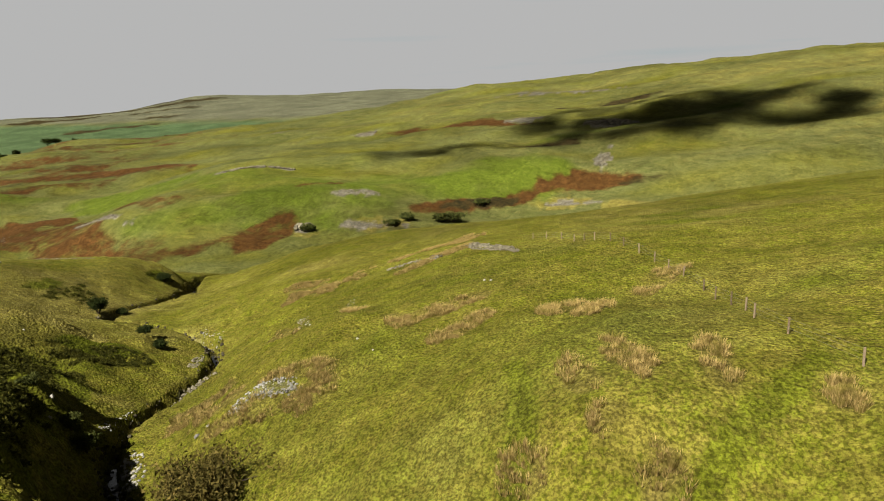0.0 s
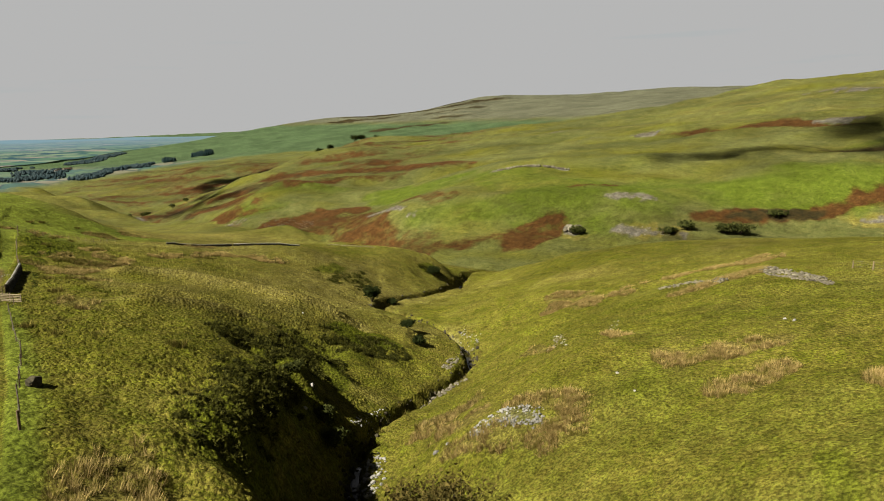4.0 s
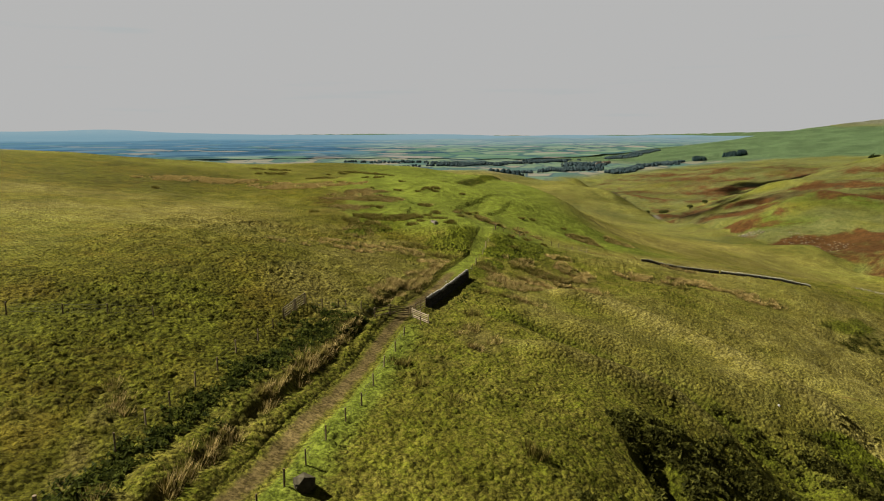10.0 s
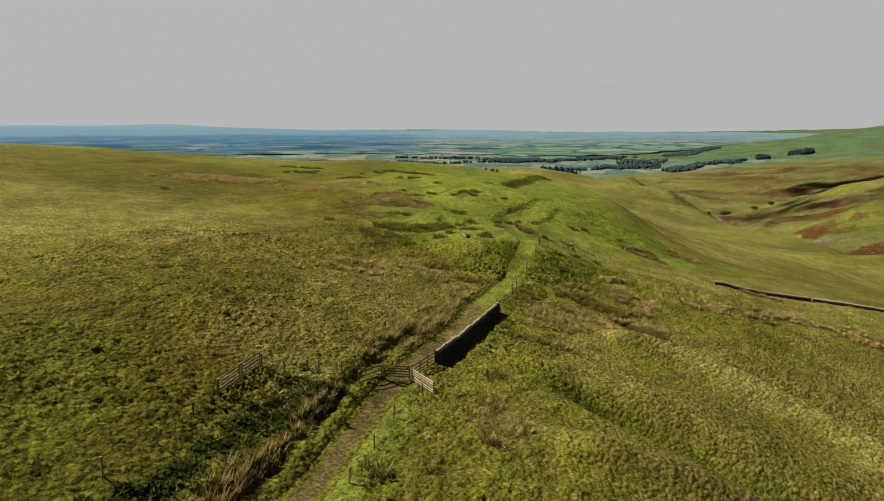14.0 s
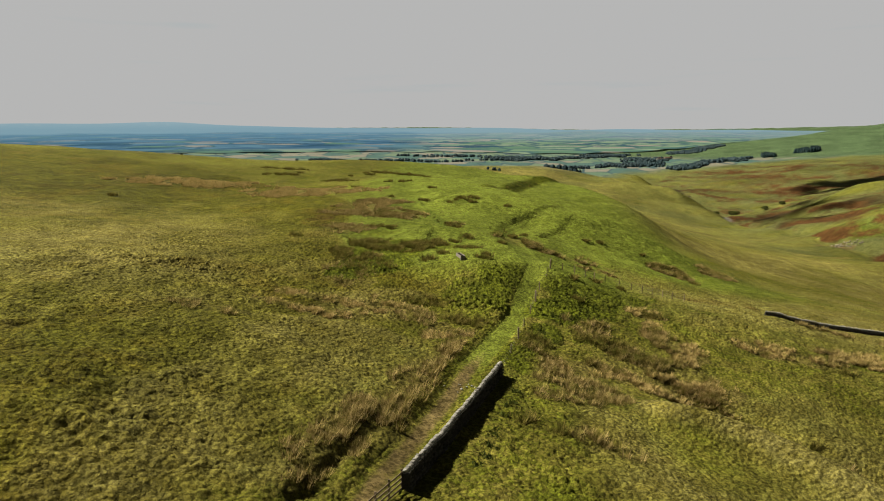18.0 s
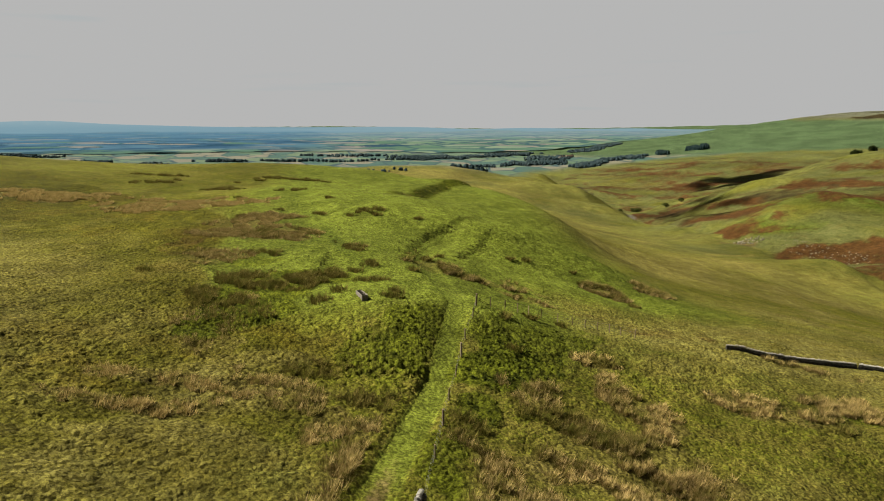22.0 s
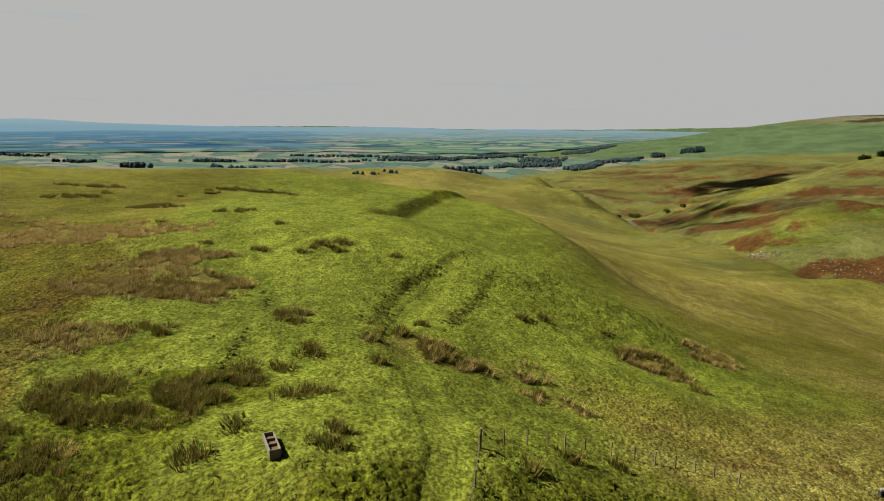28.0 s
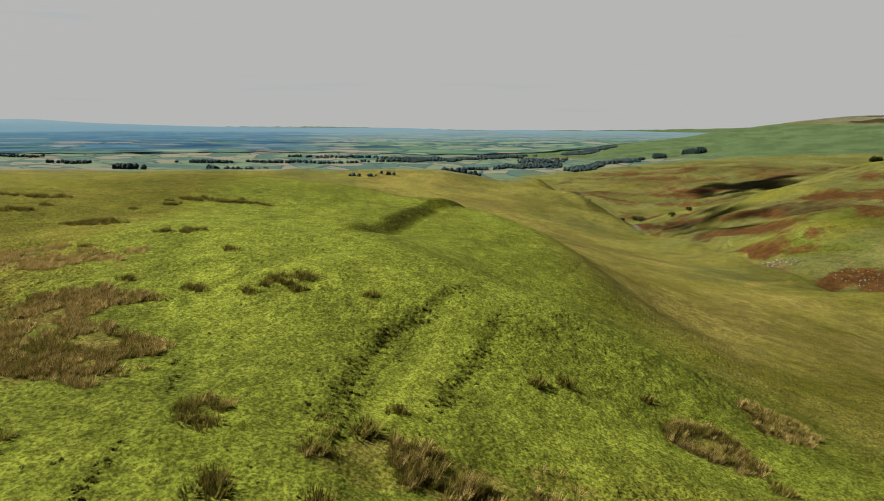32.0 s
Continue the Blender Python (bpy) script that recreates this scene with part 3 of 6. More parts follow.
# belts of bracken along the slope: half width, strength, line
BRACKEN_BELTS = [(12, 1.0, ((348, 528), (350, 470), (366, 414), (370, 348), (372, 288))), (9, 0.9, ((285, 396), (326, 380), (345, 340))), (14, 0.9, ((240, 330), (247, 292), (224, 247), (204, 207), (199, 177))),
                 (8, 1.0, ((198, 161), (210, 143), (226, 129), (243, 122))), (9, 0.9, ((308, 649), (301, 558), (319, 518))), (8, 0.9, ((254, 506), (262, 461), (257, 398))),
                 (10, 1.0, ((223, 342), (242, 339), (256, 325), (262, 290))), (12, 0.9, ((214, 302), (222, 270), (228, 240))), (6, 0.7, ((249, 184), (240, 196), (262, 240))), (4, 0.9, ((274, 132), (286, 116)))]
FAR_HEATH = [(420, 800, 40, 150, -20, 0.7), (330, 480, 16, 70, 10, 0.6), (250, 520, 10, 60, -8, 0.6), (395, 1180, 26, 170, -10, 0.8), (300, 610, 18, 60, 5, 0.5), (395, 38, 8, 34, 0, 1.0), (535, 0, 11, 44, 20, 1.0), (296, 38, 6, 26, 38, 0.8), (251, 62, 6, 30, 8, 0.7), (330, -45, 5, 30, 5, 0.7), (400, 660, 26, 90, 22, 0.7)]
HIGH_HEATH = [(1790, 2060, 45, 200, 20, 1.0), (1540, 1560, 36, 170, 25, 0.8), (1900, 1700, 50, 160, 30, 0.7), (2150, 2000, 60, 120, 30, 0.7)]
FAR_PATH = [(335, 682), (407, 774), (490, 882)]
BECK_PATH = [(158, 303), (185, 335), (204, 345)]
FAR_STONE = [(229, 226, 3.5, 22, -15, 0.8), (303, 180, 2.6, 24, 15, 0.9), (479, 196, 5, 11, 20, 1.0), (475, 240, 4, 18, 0, 0.8), (565, 140, 7, 22, 15, 0.8), (474, 60, 5, 13, 10, 0.9), (626, 74, 8, 56, 0, 0.8),
             (453, -2, 7, 18, 10, 1.0), (356, -12, 17, 4, 0, 0.8), (248, 80, 4, 14, 10, 0.8), (240, 110, 4, 5, 0, 0.9), (304, 0, 4, 14, 0, 0.8), (273, 99, 3.5, 12, 25, 0.8), (520, 300, 4, 20, 10, 0.6)]
GREEN_BELTS = [(24, 1.0, ((310, 300), (297, 275), (286, 189), (272, 150), (286, 101), (296, 75), (326, 25))), (16, 0.9, ((225, 190), (236, 160), (250, 125), (268, 85))), (12, 0.8, ((400, 30), (430, -20), (470, -80))),
               (14, 0.8, ((279, 470), (279, 404), (297, 360))), (12, 0.7, ((239, 430), (243, 386), (258, 365)))]


def far_growth(x, y, beds, wob, size):
    out = np.zeros(x.shape)
    for cx, cy, rx, ry, turn, much in beds:
        k = np.hypot(x - cx, y - cy) < 1.7 * max(rx, ry)
        out[k] = np.maximum(out[k], much * patch(x[k], y[k], cx, cy, rx, ry, turn, wob, size))
    return out


def belts_along(x, y, belts, wob, size):
    out = np.zeros(x.shape)
    for half, much, way in belts:
        mx, my = [p[0] for p in way], [p[1] for p in way]
        k = (x > min(mx) - 3 * half) & (x < max(mx) + 3 * half) & (y > min(my) - 3 * half) & (y < max(my) + 3 * half)
        d = line_near(x[k], y[k], way)[0] / half + wob * (value_noise(x[k], y[k], size, 17) + 0.6 * value_noise(x[k], y[k], size / 2.6, 18))
        out[k] = np.maximum(out[k], much * (1 - bump(d, 0.5, 1.3)))
    return out


def covers(x, y, z):
    r = np.hypot(x - 15, y - 60)
    n60, n20, n7 = value_noise(x, y, 60, 21), value_noise(x, y, 20, 22), value_noise(x, y, 7, 23)
    d_trk, side, along = line_near(x, y, TRACK)
    d_bck, bside, _ = line_near(x, y, BECK)
    east = (bside < 0) & (x > 150)            # beyond the beck
    up = z + 36
    a = {k: np.zeros(x.shape) for k in COVERS}
    a["moor"] = (side > 0) * bump(d_trk, 3, 12) * (1 - bump(y, 80, 115)) + 0.35 * n20 * (d_trk > 4)
    a["lush"] = np.clip(bump(y, 84, 100) * (1 - bump(y, 240, 340)) * bump(x, -30, -8) * (1 - bump(x, 42, 75)) * 0.9, 0, 1) + 0.35 * (n60 > 0.2) * n60 * bump(y, -25, 10)
    a["lush"] = np.maximum(a["lush"], (side < 0) * (1 - bump(d_trk, 2, 4.5)) * bump(d_trk, 0.8, 1.4) * (1 - bump(along, 60, 75)))
    a["lush"] = np.maximum(a["lush"], 0.8 * (1 - bump(d_trk, 0.8, 1.5)) * bump(along, 93, 102))
    d_edge, eside, _ = line_near(x, y, MOOR_EDGE)
    brown = (eside < 0) * bump(d_edge + 1.5 * n7, 0.3, 2.5) * bump(y, 86, 92) * (1 - bump(y, 205, 225)) * (1 - bump(x, -12, -4))
    a["lush"] *= (1 - brown) * (1 - 0.8 * bump(x + 3 * n7, 22, 36) * (1 - bump(y, 114, 128)))
    a["moor"] = np.maximum(a["moor"], brown)
    a["sward"] = 0.45 * (1 - bump(line_near(x, y, GREEN_PATH)[0], 0.5, 1.4))
    # the hillside across the beck: belts of bracken, heather and pale bent along the slope
    far = east * 1.0
    across, upward = -0.35 * x + 0.94 * y, 0.94 * x + 0.35 * y
    belt = value_noise(across / 3.2, upward, 26, 31) + 0.6 * value_noise(across / 2.5, upward, 11, 32)
    speck = value_noise(across / 1.8, upward, 5, 33)
    a["sward"] = a["sward"] + far * np.clip(belts_along(x, y, GREEN_BELTS, 0.5, 24) * (0.8 + 0.35 * belt + 0.2 * speck), 0, 1)
    a["tan"] += 0.4 * patch(x, y, -20, 133, 7, 16, 10, 0.9, 6)
    a["bracken"] = 0.5 * patch(x, y, -20, 123, 2.6, 11, -5, 0.9, 4) + far * np.clip(far_growth(x, y, FAR_BRACKEN, 0.8, 22) * (0.95 + 0.3 * belt + 0.25 * speck), 0, 1)
    a["bracken"] = np.maximum(a["bracken"], far * bump(y, 300, 430) * (1 - bump(y, 1500, 1700)) * (1 - bump(x, 700, 950)) * (0.30 + 0.50 * belt + 0.30 * speck))
    a["bracken"] = np.maximum(a["bracken"], belts_along(x, y, BRACKEN_BELTS, 0.45, 14) * np.clip(0.85 + 0.35 * belt + 0.3 * speck, 0, 1.1))
    a["heath"] = far * np.clip(far_growth(x, y, FAR_HEATH, 0.8, 14) * (0.85 + 0.5 * belt), 0, 1)
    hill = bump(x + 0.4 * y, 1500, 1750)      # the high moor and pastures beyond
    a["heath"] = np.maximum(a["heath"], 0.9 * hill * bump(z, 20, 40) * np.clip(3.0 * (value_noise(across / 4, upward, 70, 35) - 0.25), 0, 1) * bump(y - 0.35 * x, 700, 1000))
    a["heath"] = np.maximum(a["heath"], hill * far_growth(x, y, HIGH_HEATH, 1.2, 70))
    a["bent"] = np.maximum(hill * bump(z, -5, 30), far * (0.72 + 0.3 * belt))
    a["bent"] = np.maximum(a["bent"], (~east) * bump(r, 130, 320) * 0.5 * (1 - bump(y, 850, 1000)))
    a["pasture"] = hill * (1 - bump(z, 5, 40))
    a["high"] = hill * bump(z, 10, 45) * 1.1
    a["tan"] = far * np.clip(bump(up, 22, 60) * 0.25 + 0.35 * belt, 0, 1) * (1 - 0.85 * bump(y, 200, 330)) * (1 - bump(np.hypot(x, y), 1100, 1500)) + (~east) * bump(y, 170, 300) * (1 - bump(y, 900, 1200)) * np.clip(0.2 + 0.4 * n60, 0, 1)
    a["tan"] += (~east) * bump(x, 40, 80) * np.clip(0.14 + 0.4 * n20, 0, 1) * (1 - bump(x, 150, 250))
    a["moor"] = np.maximum(a["moor"], far * np.clip(0.6 + 0.5 * belt, 0, 1) * (0.6 + 0.6 * bump(y, 200, 330)) * (1 - bump(y, 1100, 1400)))
    a["earth"] = np.maximum(a["earth"], patch(x, y, 222, 388, 8, 14, 0, 0.8, 6) * 0.8)
    for cx, cy, rx, ry, turn in ((238, 108, 5, 8, 0), (250, 78, 6, 17, 15), (304, 0, 6, 16, 10), (300, -30, 6, 15, 5)):   # eroded banks
        a["tan"] += 1.2 * patch(x, y, cx, cy, rx, ry, turn, 0.9, 5)
    a["tan"] += (~east) * bump(x, -2, 6) * (1 - bump(y, -30, -8)) * np.clip(0.10 + 0.35 * n20 + 0.25 * n7, 0, 1)
    a["tan"] += 0.4 * patch(x, y, -9, 62, 8, 24, -10, 0.9, 8) + 0.15 * patch(x, y, -13, 66, 14, 30, -10, 0.9, 8)
    a["tan"] += 0.48 * (side > 0) * bump(d_trk, 14, 40) * bump(y, 30, 70) * (1 - bump(y, 110, 150)) * np.clip(0.9 + 0.6 * n20, 0, 1.5)
    for way in BANK_RUTS:
        a["coarse"] = np.maximum(a["coarse"], 0.7 * (1 - bump(line_near(x, y, way)[0] + 0.4 * n7, 0.5, 1.6)))
    a["tan"] += (~east) * bump(x, 22, 38) * bump(y, 88, 106) * (1 - bump(x, 120, 200)) * np.clip(0.42 + 0.35 * n20 + 0.25 * n7, 0, 1)
    a["tan"] += (~east) * bump(x, 5, 14) * (1 - bump(x, 85, 120)) * bump(y, 18, 32) * (1 - bump(y, 96, 112)) * np.clip(0.34 + 0.3 * n20 + 0.2 * n7, 0, 1)
    a["tan"] += 0.38 * patch(x, y, 46, 110, 24, 17, 0, 0.9, 8)
    a["bracken"] += 0.36 * patch(x, y, 38, 108, 10, 4, -15, 0.9, 4)
    a["tan"] += (1 - bump(line_near(x, y, CREST_N)[0], 0.6, 2.6)) * 0.7 * (x < 60)
    a["tan"] += (1 - bump(line_near(x, y, CREST_S)[0], 0.5, 2.2)) * 0.45
    a["coarse"] = np.maximum(a["coarse"], 0.6 * (1 - bump(line_near(x, y, HOLLOW_S)[0] + 0.8 * n7, 1.0, 3.4)))
    a["bracken"] += 0.4 * (1 - bump(line_near(x, y, HOLLOW_N)[0] + 0.6 * n7, 0.4, 1.6))
    bank = np.zeros(x.shape)
    for cx, cy, rx, ry, turn, much in COARSE_BEDS:
        bank = np.maximum(bank, much * patch(x, y, cx, cy, rx, ry, turn, 0.8, 4))
    a["coarse"] = np.maximum(np.maximum(bank, a["coarse"]), (~east) * bump(x, -2, 6) * (1 - bump(y, -30, -8)) * np.clip(0.20 + 0.38 * n7 + 0.25 * n20, 0, 0.85))
    a["coarse"] = np.maximum(a["coarse"], 0.75 * (1 - bump(line_near(x, y, FAR_BANK_EDGE)[0] + n7, 1.5, 4)))
    a["stone"] = far * far_growth(x, y, FAR_STONE, 1.2, 7)
    a["stone"] = np.maximum(a["stone"], 0.45 * patch(x, y, 21.8, -18.7, 3.6, 1.0, 86, 0.8, 2))
    for way in (FAR_PATH, BECK_PATH):
        a["tan"] += 1.2 * (1 - bump(line_near(x, y, way)[0], 1.0, 3.5))
    d_str, _, down = line_near(x, y, STREAM)
    a["stone"] = np.maximum(a["stone"], 0.4 * (1 - bump(d_str, 0.6, 1.8)) * bump(down, 60, 90) * bump(n7, 0.1, 0.5))
    a["earth"] = np.maximum(a["earth"], 0.3 * (1 - bump(d_str, 0.5, 1.4)) * bump(down, 60, 90))
    a["stone"] = np.maximum(a["stone"], 0.8 * (1 - bump(d_bck, 2, 5)) * (y > 640) * (y < 800))
    for k, (cx, cy, rx, ry, turn) in enumerate(RUSH_BEDS + RUSH_BEDS_FAR):
        a["rush"] = np.maximum(a["rush"], (0.55 if k < len(RUSH_BEDS) else 0.85) * patch(x, y, cx, cy, rx, ry, turn, 0.9, 4))
    a["earth"] = np.maximum(a["earth"], 0.8 * (1 - bump(d_trk, 0.25, 0.95)) * (1 - bump(along, 94, 108)))
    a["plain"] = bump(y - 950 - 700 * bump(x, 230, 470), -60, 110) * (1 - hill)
    return a


# ---- the land as one sheet ----
def steps(lo, hi, core, edge, grow_lo, grow_hi):
    a, b = list(np.arange(lo, hi + core / 2, core)), []
    s, x = core, lo
    while a[-1] < edge[1]:
        s *= grow_hi
        a.append(a[-1] + s)
    s = core
    while x > edge[0]:
        s *= grow_lo
        x -= s
        b.append(x)
    return np.array(b[::-1] + a)


def sheet():
    gx = steps(-42, 80, 0.55, (-4700, 4700), 1.045, 1.019)
    gy = steps(-62, 160, 0.60, (-3000, 4750), 1.04, 1.017)
    xx, yy = np.meshgrid(gx, gy)
    x, y = xx.ravel(), yy.ravel()
    z = height(x, y)
    nx, ny = len(gx), len(gy)
    k = np.arange(nx * ny).reshape(ny, nx)
    quads = np.stack([k[:-1, :-1], k[:-1, 1:], k[1:, 1:], k[1:, :-1]], -1).reshape(-1, 4)
    ob = from_arrays("ground", np.column_stack([x, y, z]), quads, g_mat)
    for name, v in covers(x, y, z).items():
        ob.data.attributes.new(name, "FLOAT", "POINT").data.foreach_set("value", v.astype(np.float32))
    return ob


ground = tagged(sheet(), "rolling moorland of rough yellow-green grass with bracken slopes", "ground", kind="structure")


# ---- small growth on the land ----
rng = np.random.default_rng(7)


def with_covers(ob, x, y, z, each):
    for name, v in covers(x, y, z).items():
        ob.data.attributes.new(name, "FLOAT", "POINT").data.foreach_set("value", np.repeat(v, each).astype(np.float32))
    return ob


def tussocks(name, count, x0, x1, y0, y1, low, high, keep):
    """Low jagged clumps of grass, each a leaning cone of seven sides."""
    x, y = rng.uniform(x0, x1, count), rng.uniform(y0, y1, count)
    m = keep(x, y)
    x, y = x[m], y[m]
    d_trk, _, along = line_near(x, y, TRACK)
    m = d_trk > 1.5
    x, y = x[m], y[m]
    z = height(x, y)
    n, k = len(x), 7
    size = rng.uniform(low, high, n) * (0.8 + 0.35 * value_noise(x, y, 5, 41))
    ang = np.linspace(0, 2 * np.pi, k, endpoint=False)[None, :] + rng.uniform(0, 6, (n, 1))
    rad = size[:, None] * rng.uniform(0.55, 1.2, (n, k))
    ring = np.stack([x[:, None] + rad * np.cos(ang), y[:, None] + rad * np.sin(ang), np.repeat((z - 0.12)[:, None], k, 1)], -1)
    top = np.stack([x + rng.normal(0, 0.35, n) * size, y + rng.normal(0, 0.35, n) * size, z + size * rng.uniform(0.30, 0.62, n)], -1)
    verts = np.concatenate([ring, top[:, None, :]], 1).reshape(-1, 3)
    base = (np.arange(n) * (k + 1))[:, None, None]
    tri = np.array([(i, (i + 1) % k, k) for i in range(k)])[None]
    ob = from_arrays(name, verts, (base + tri).reshape(-1, 3), g_mat)
    return with_covers(ob, x, y, z, k + 1)


def dense(scale, seed, lo):
    return lambda x, y: value_noise(x, y, scale, seed) + 0.5 * value_noise(x, y, scale / 3, seed + 1) > lo


def domes(x, y, cell, seed):
    """Close-set rounded tussocks: the highest of the humps round each place, 0 to 1, with creases between."""
    i, j = np.floor(x / cell), np.floor(y / cell)
    out = np.zeros(x.shape)

    def h(a, b, k):
        q = (a.astype(np.int64) * 374761393 + b.astype(np.int64) * 668265263 + (seed + k) * 1442695) & 0x7fffffff
        q = ((q ^ (q >> 13)) * 1274126177) & 0x7fffffff
        return ((q ^ (q >> 16)) & 0xffff) / 65535.0
    for di in (-1, 0, 1):
        for dj in (-1, 0, 1):
            a, b = i + di, j + dj
            cx, cy = (a + h(a, b, 0)) * cell, (b + h(a, b, 1)) * cell
            r = cell * (0.45 + 0.5 * h(a, b, 2))
            top = 0.45 + 0.55 * h(a, b, 3)
            out = np.maximum(out, top * (1 - ((x - cx) ** 2 + (y - cy) ** 2) / r ** 2))
    return out


def turf(name, x0, x1, y0, y1, step, cell, tall, label):
    """A shaggy blanket of grass over the land, humped with tussocks."""
    gx, gy = np.arange(x0, x1, step), np.arange(y0, y1, step)
    xx, yy = np.meshgrid(gx, gy)
    x, y = xx.ravel(), yy.ravel()
    x, y = x + rng.uniform(-0.3, 0.3, len(x)) * step, y + rng.uniform(-0.3, 0.3, len(y)) * step
    z = height(x, y)
    d_trk, _, along = line_near(x, y, TRACK)
    d_str = line_near(x, y, STREAM)[0]
    rough = (1 + 0.6 * bump(y, 76, 84) * (1 - bump(y, 92, 100))) * np.clip(0.8 + 0.5 * value_noise(x, y, 9, 43) + 0.35 * value_noise(x, y, 3.5, 44), 0.25, 1.5)
    short = np.minimum.reduce([line_near(x, y, way)[0] for way in (CREST_S, CREST_N, HOLLOW_N)])
    rough *= 0.3 + 0.7 * bump(short, 1.5, 6.0)
    rough *= 1 - 0.45 * bump(x, 8, 14) * (1 - bump(y, -22, -8))
    rank = np.zeros(x.shape)
    for cx, cy, rx, ry, turn, much in COARSE_BEDS:
        k = np.hypot(x - cx, y - cy) < 1.6 * max(rx, ry)
        rank[k] = np.maximum(rank[k], much * patch(x[k], y[k], cx, cy, rx, ry, turn, 0.8, 4))
    rough *= 1 + 0.9 * rank
    hump = domes(x, y, cell, 3) + 0.5 * domes(x + 31, y + 17, cell * 0.55, 5)
    edge = np.minimum.reduce([x - x0, x1 - x, y - y0, y1 - y])
    keep = bump(d_trk - 1.6 * bump(y, 76, 88) * bump(d_trk, 0.7, 2.6) * 0.6, 0.7, 1.6) * bump(d_str, 1.4, 2.6) * bump(edge, 0.3, 3.0)
    zz = z + keep * (0.03 + tall * rough * hump) - 0.16 * (1 - bump(keep, 0.0, 0.25))
    zz = zz + keep * rough * rng.normal(0, 0.03 + 0.05 * tall, len(x))
    k = np.arange(len(x)).reshape(len(gy), len(gx))
    quads = np.stack([k[:-1, :-1], k[:-1, 1:], k[1:, 1:], k[1:, :-1]], -1).reshape(-1, 4)
    live = (keep > 0.01)[quads].any(1)
    ob = from_arrays(name, np.column_stack([x, y, zz]), quads[live], g_mat)
    with_covers(ob, x, y, z, 1)
    return tagged(ob, label, "grass", kind="stuff")


turf("grass_tussocks", -43, 12.5, -20, 86, 0.18, 0.46, 0.18, "rough olive-yellow grass tussocks covering the moor")
turf("grass_tussocks", 10, 74, -62, 84, 0.23, 0.52, 0.105, "coarse grass tussocks on the slopes down to the stream")
turf("grass_tussocks", -38, 60, 83, 178, 0.21, 0.40, 0.085, "short bright green grass clumps over the knoll")
turf("grass_tussocks", 57, 150, 70, 262, 0.62, 1.3, 0.14, "pale rough grass on the long slope to the beck")
turf("grass_tussocks", -62, 62, 175, 300, 0.55, 1.1, 0.09, "short grass tufts over the back of the knoll")
turf("grass_tussocks", 71, 125, -60, 74, 0.60, 1.2, 0.12, "rough grass on the broad bank above the stream")
ob = tussocks("grass_tussocks", 5000, 0.5, 8.5, 84, 101, 0.16, 0.42, lambda x, y: np.hypot((x - 6.2) / 3.2, (y - 91) / 6.5) < 1 + 0.3 * value_noise(x, y, 2, 57))
tagged(ob, "dark coarse tussocks on the steep side of the mound", "grass", kind="stuff")
ob = tussocks("grass_tussocks", 6000, 13, 30, 82, 104, 0.16, 0.45, lambda x, y: np.hypot((x - 19.5) / 6.5, (y - 93.5) / 5.5) < 1 + 0.4 * value_noise(x, y, 3, 58))
tagged(ob, "dark coarse tussocks below the track fence", "grass", kind="stuff")
ob = tussocks("grass_tussocks", 9000, -8, 62, -26, 45, 0.2, 0.5, lambda x, y: (line_near(x, y, STREAM)[0] > 3) & (line_near(x, y, STREAM)[0] < 22) & (value_noise(x, y, 6, 59) > -0.3))
tagged(ob, "shaggy tussocks on the steep banks of the gully", "grass", kind="stuff")


def leafy(t, b, c, share=0.45):
    """Thin leaves: light passes through as well as bouncing off."""
    tr = t.nodes.new("ShaderNodeBsdfTranslucent")
    mix = t.nodes.new("ShaderNodeMixShader")
    mix.inputs[0].default_value = share
    t.links.new(c, b.inputs["Base Color"])
    t.links.new(c, tr.inputs["Color"])
    t.links.new(b.outputs[0], mix.inputs[1])
    t.links.new(tr.outputs[0], mix.inputs[2])
    t.links.new(mix.outputs[0], t.nodes["Material Output"].inputs["Surface"])


def leaf_material(name, dark, light, other=None, scale=0.6, share=0.45):
    m, t, b = material(name, 0.75)
    g = t.nodes.new("ShaderNodeNewGeometry")
    c = n_mix(t, n_ramp(t, g.outputs["Random Per Island"], 0.0, 1.0), dark, light)
    c = n_mix(t, n_ramp(t, n_noise(t, scale, 3), 0.48, 0.68, 0.0, 0.75), c, other or dark)
    leafy(t, b, c, share)
    return m


rush_mat = leaf_material("rushes", (0.0700, 0.0530, 0.0110), (0.2250, 0.1680, 0.0640), (0.0600, 0.0560, 0.0060), 0.9, share=0.3)
pale_rush_mat = leaf_material("pale rushes", (0.1250, 0.0920, 0.0230), (0.2800, 0.2050, 0.0800), (0.0780, 0.0720, 0.0086), 0.9, share=0.3)
dark_rush_mat = leaf_material("dark rushes", (0.0300, 0.0290, 0.0040), (0.1150, 0.0900, 0.0220), (0.0450, 0.0530, 0.0056), 0.9, share=0.3)
nettle_mat = leaf_material("nettles", (0.0140, 0.0190, 0.0036), (0.0520, 0.0600, 0.0090))


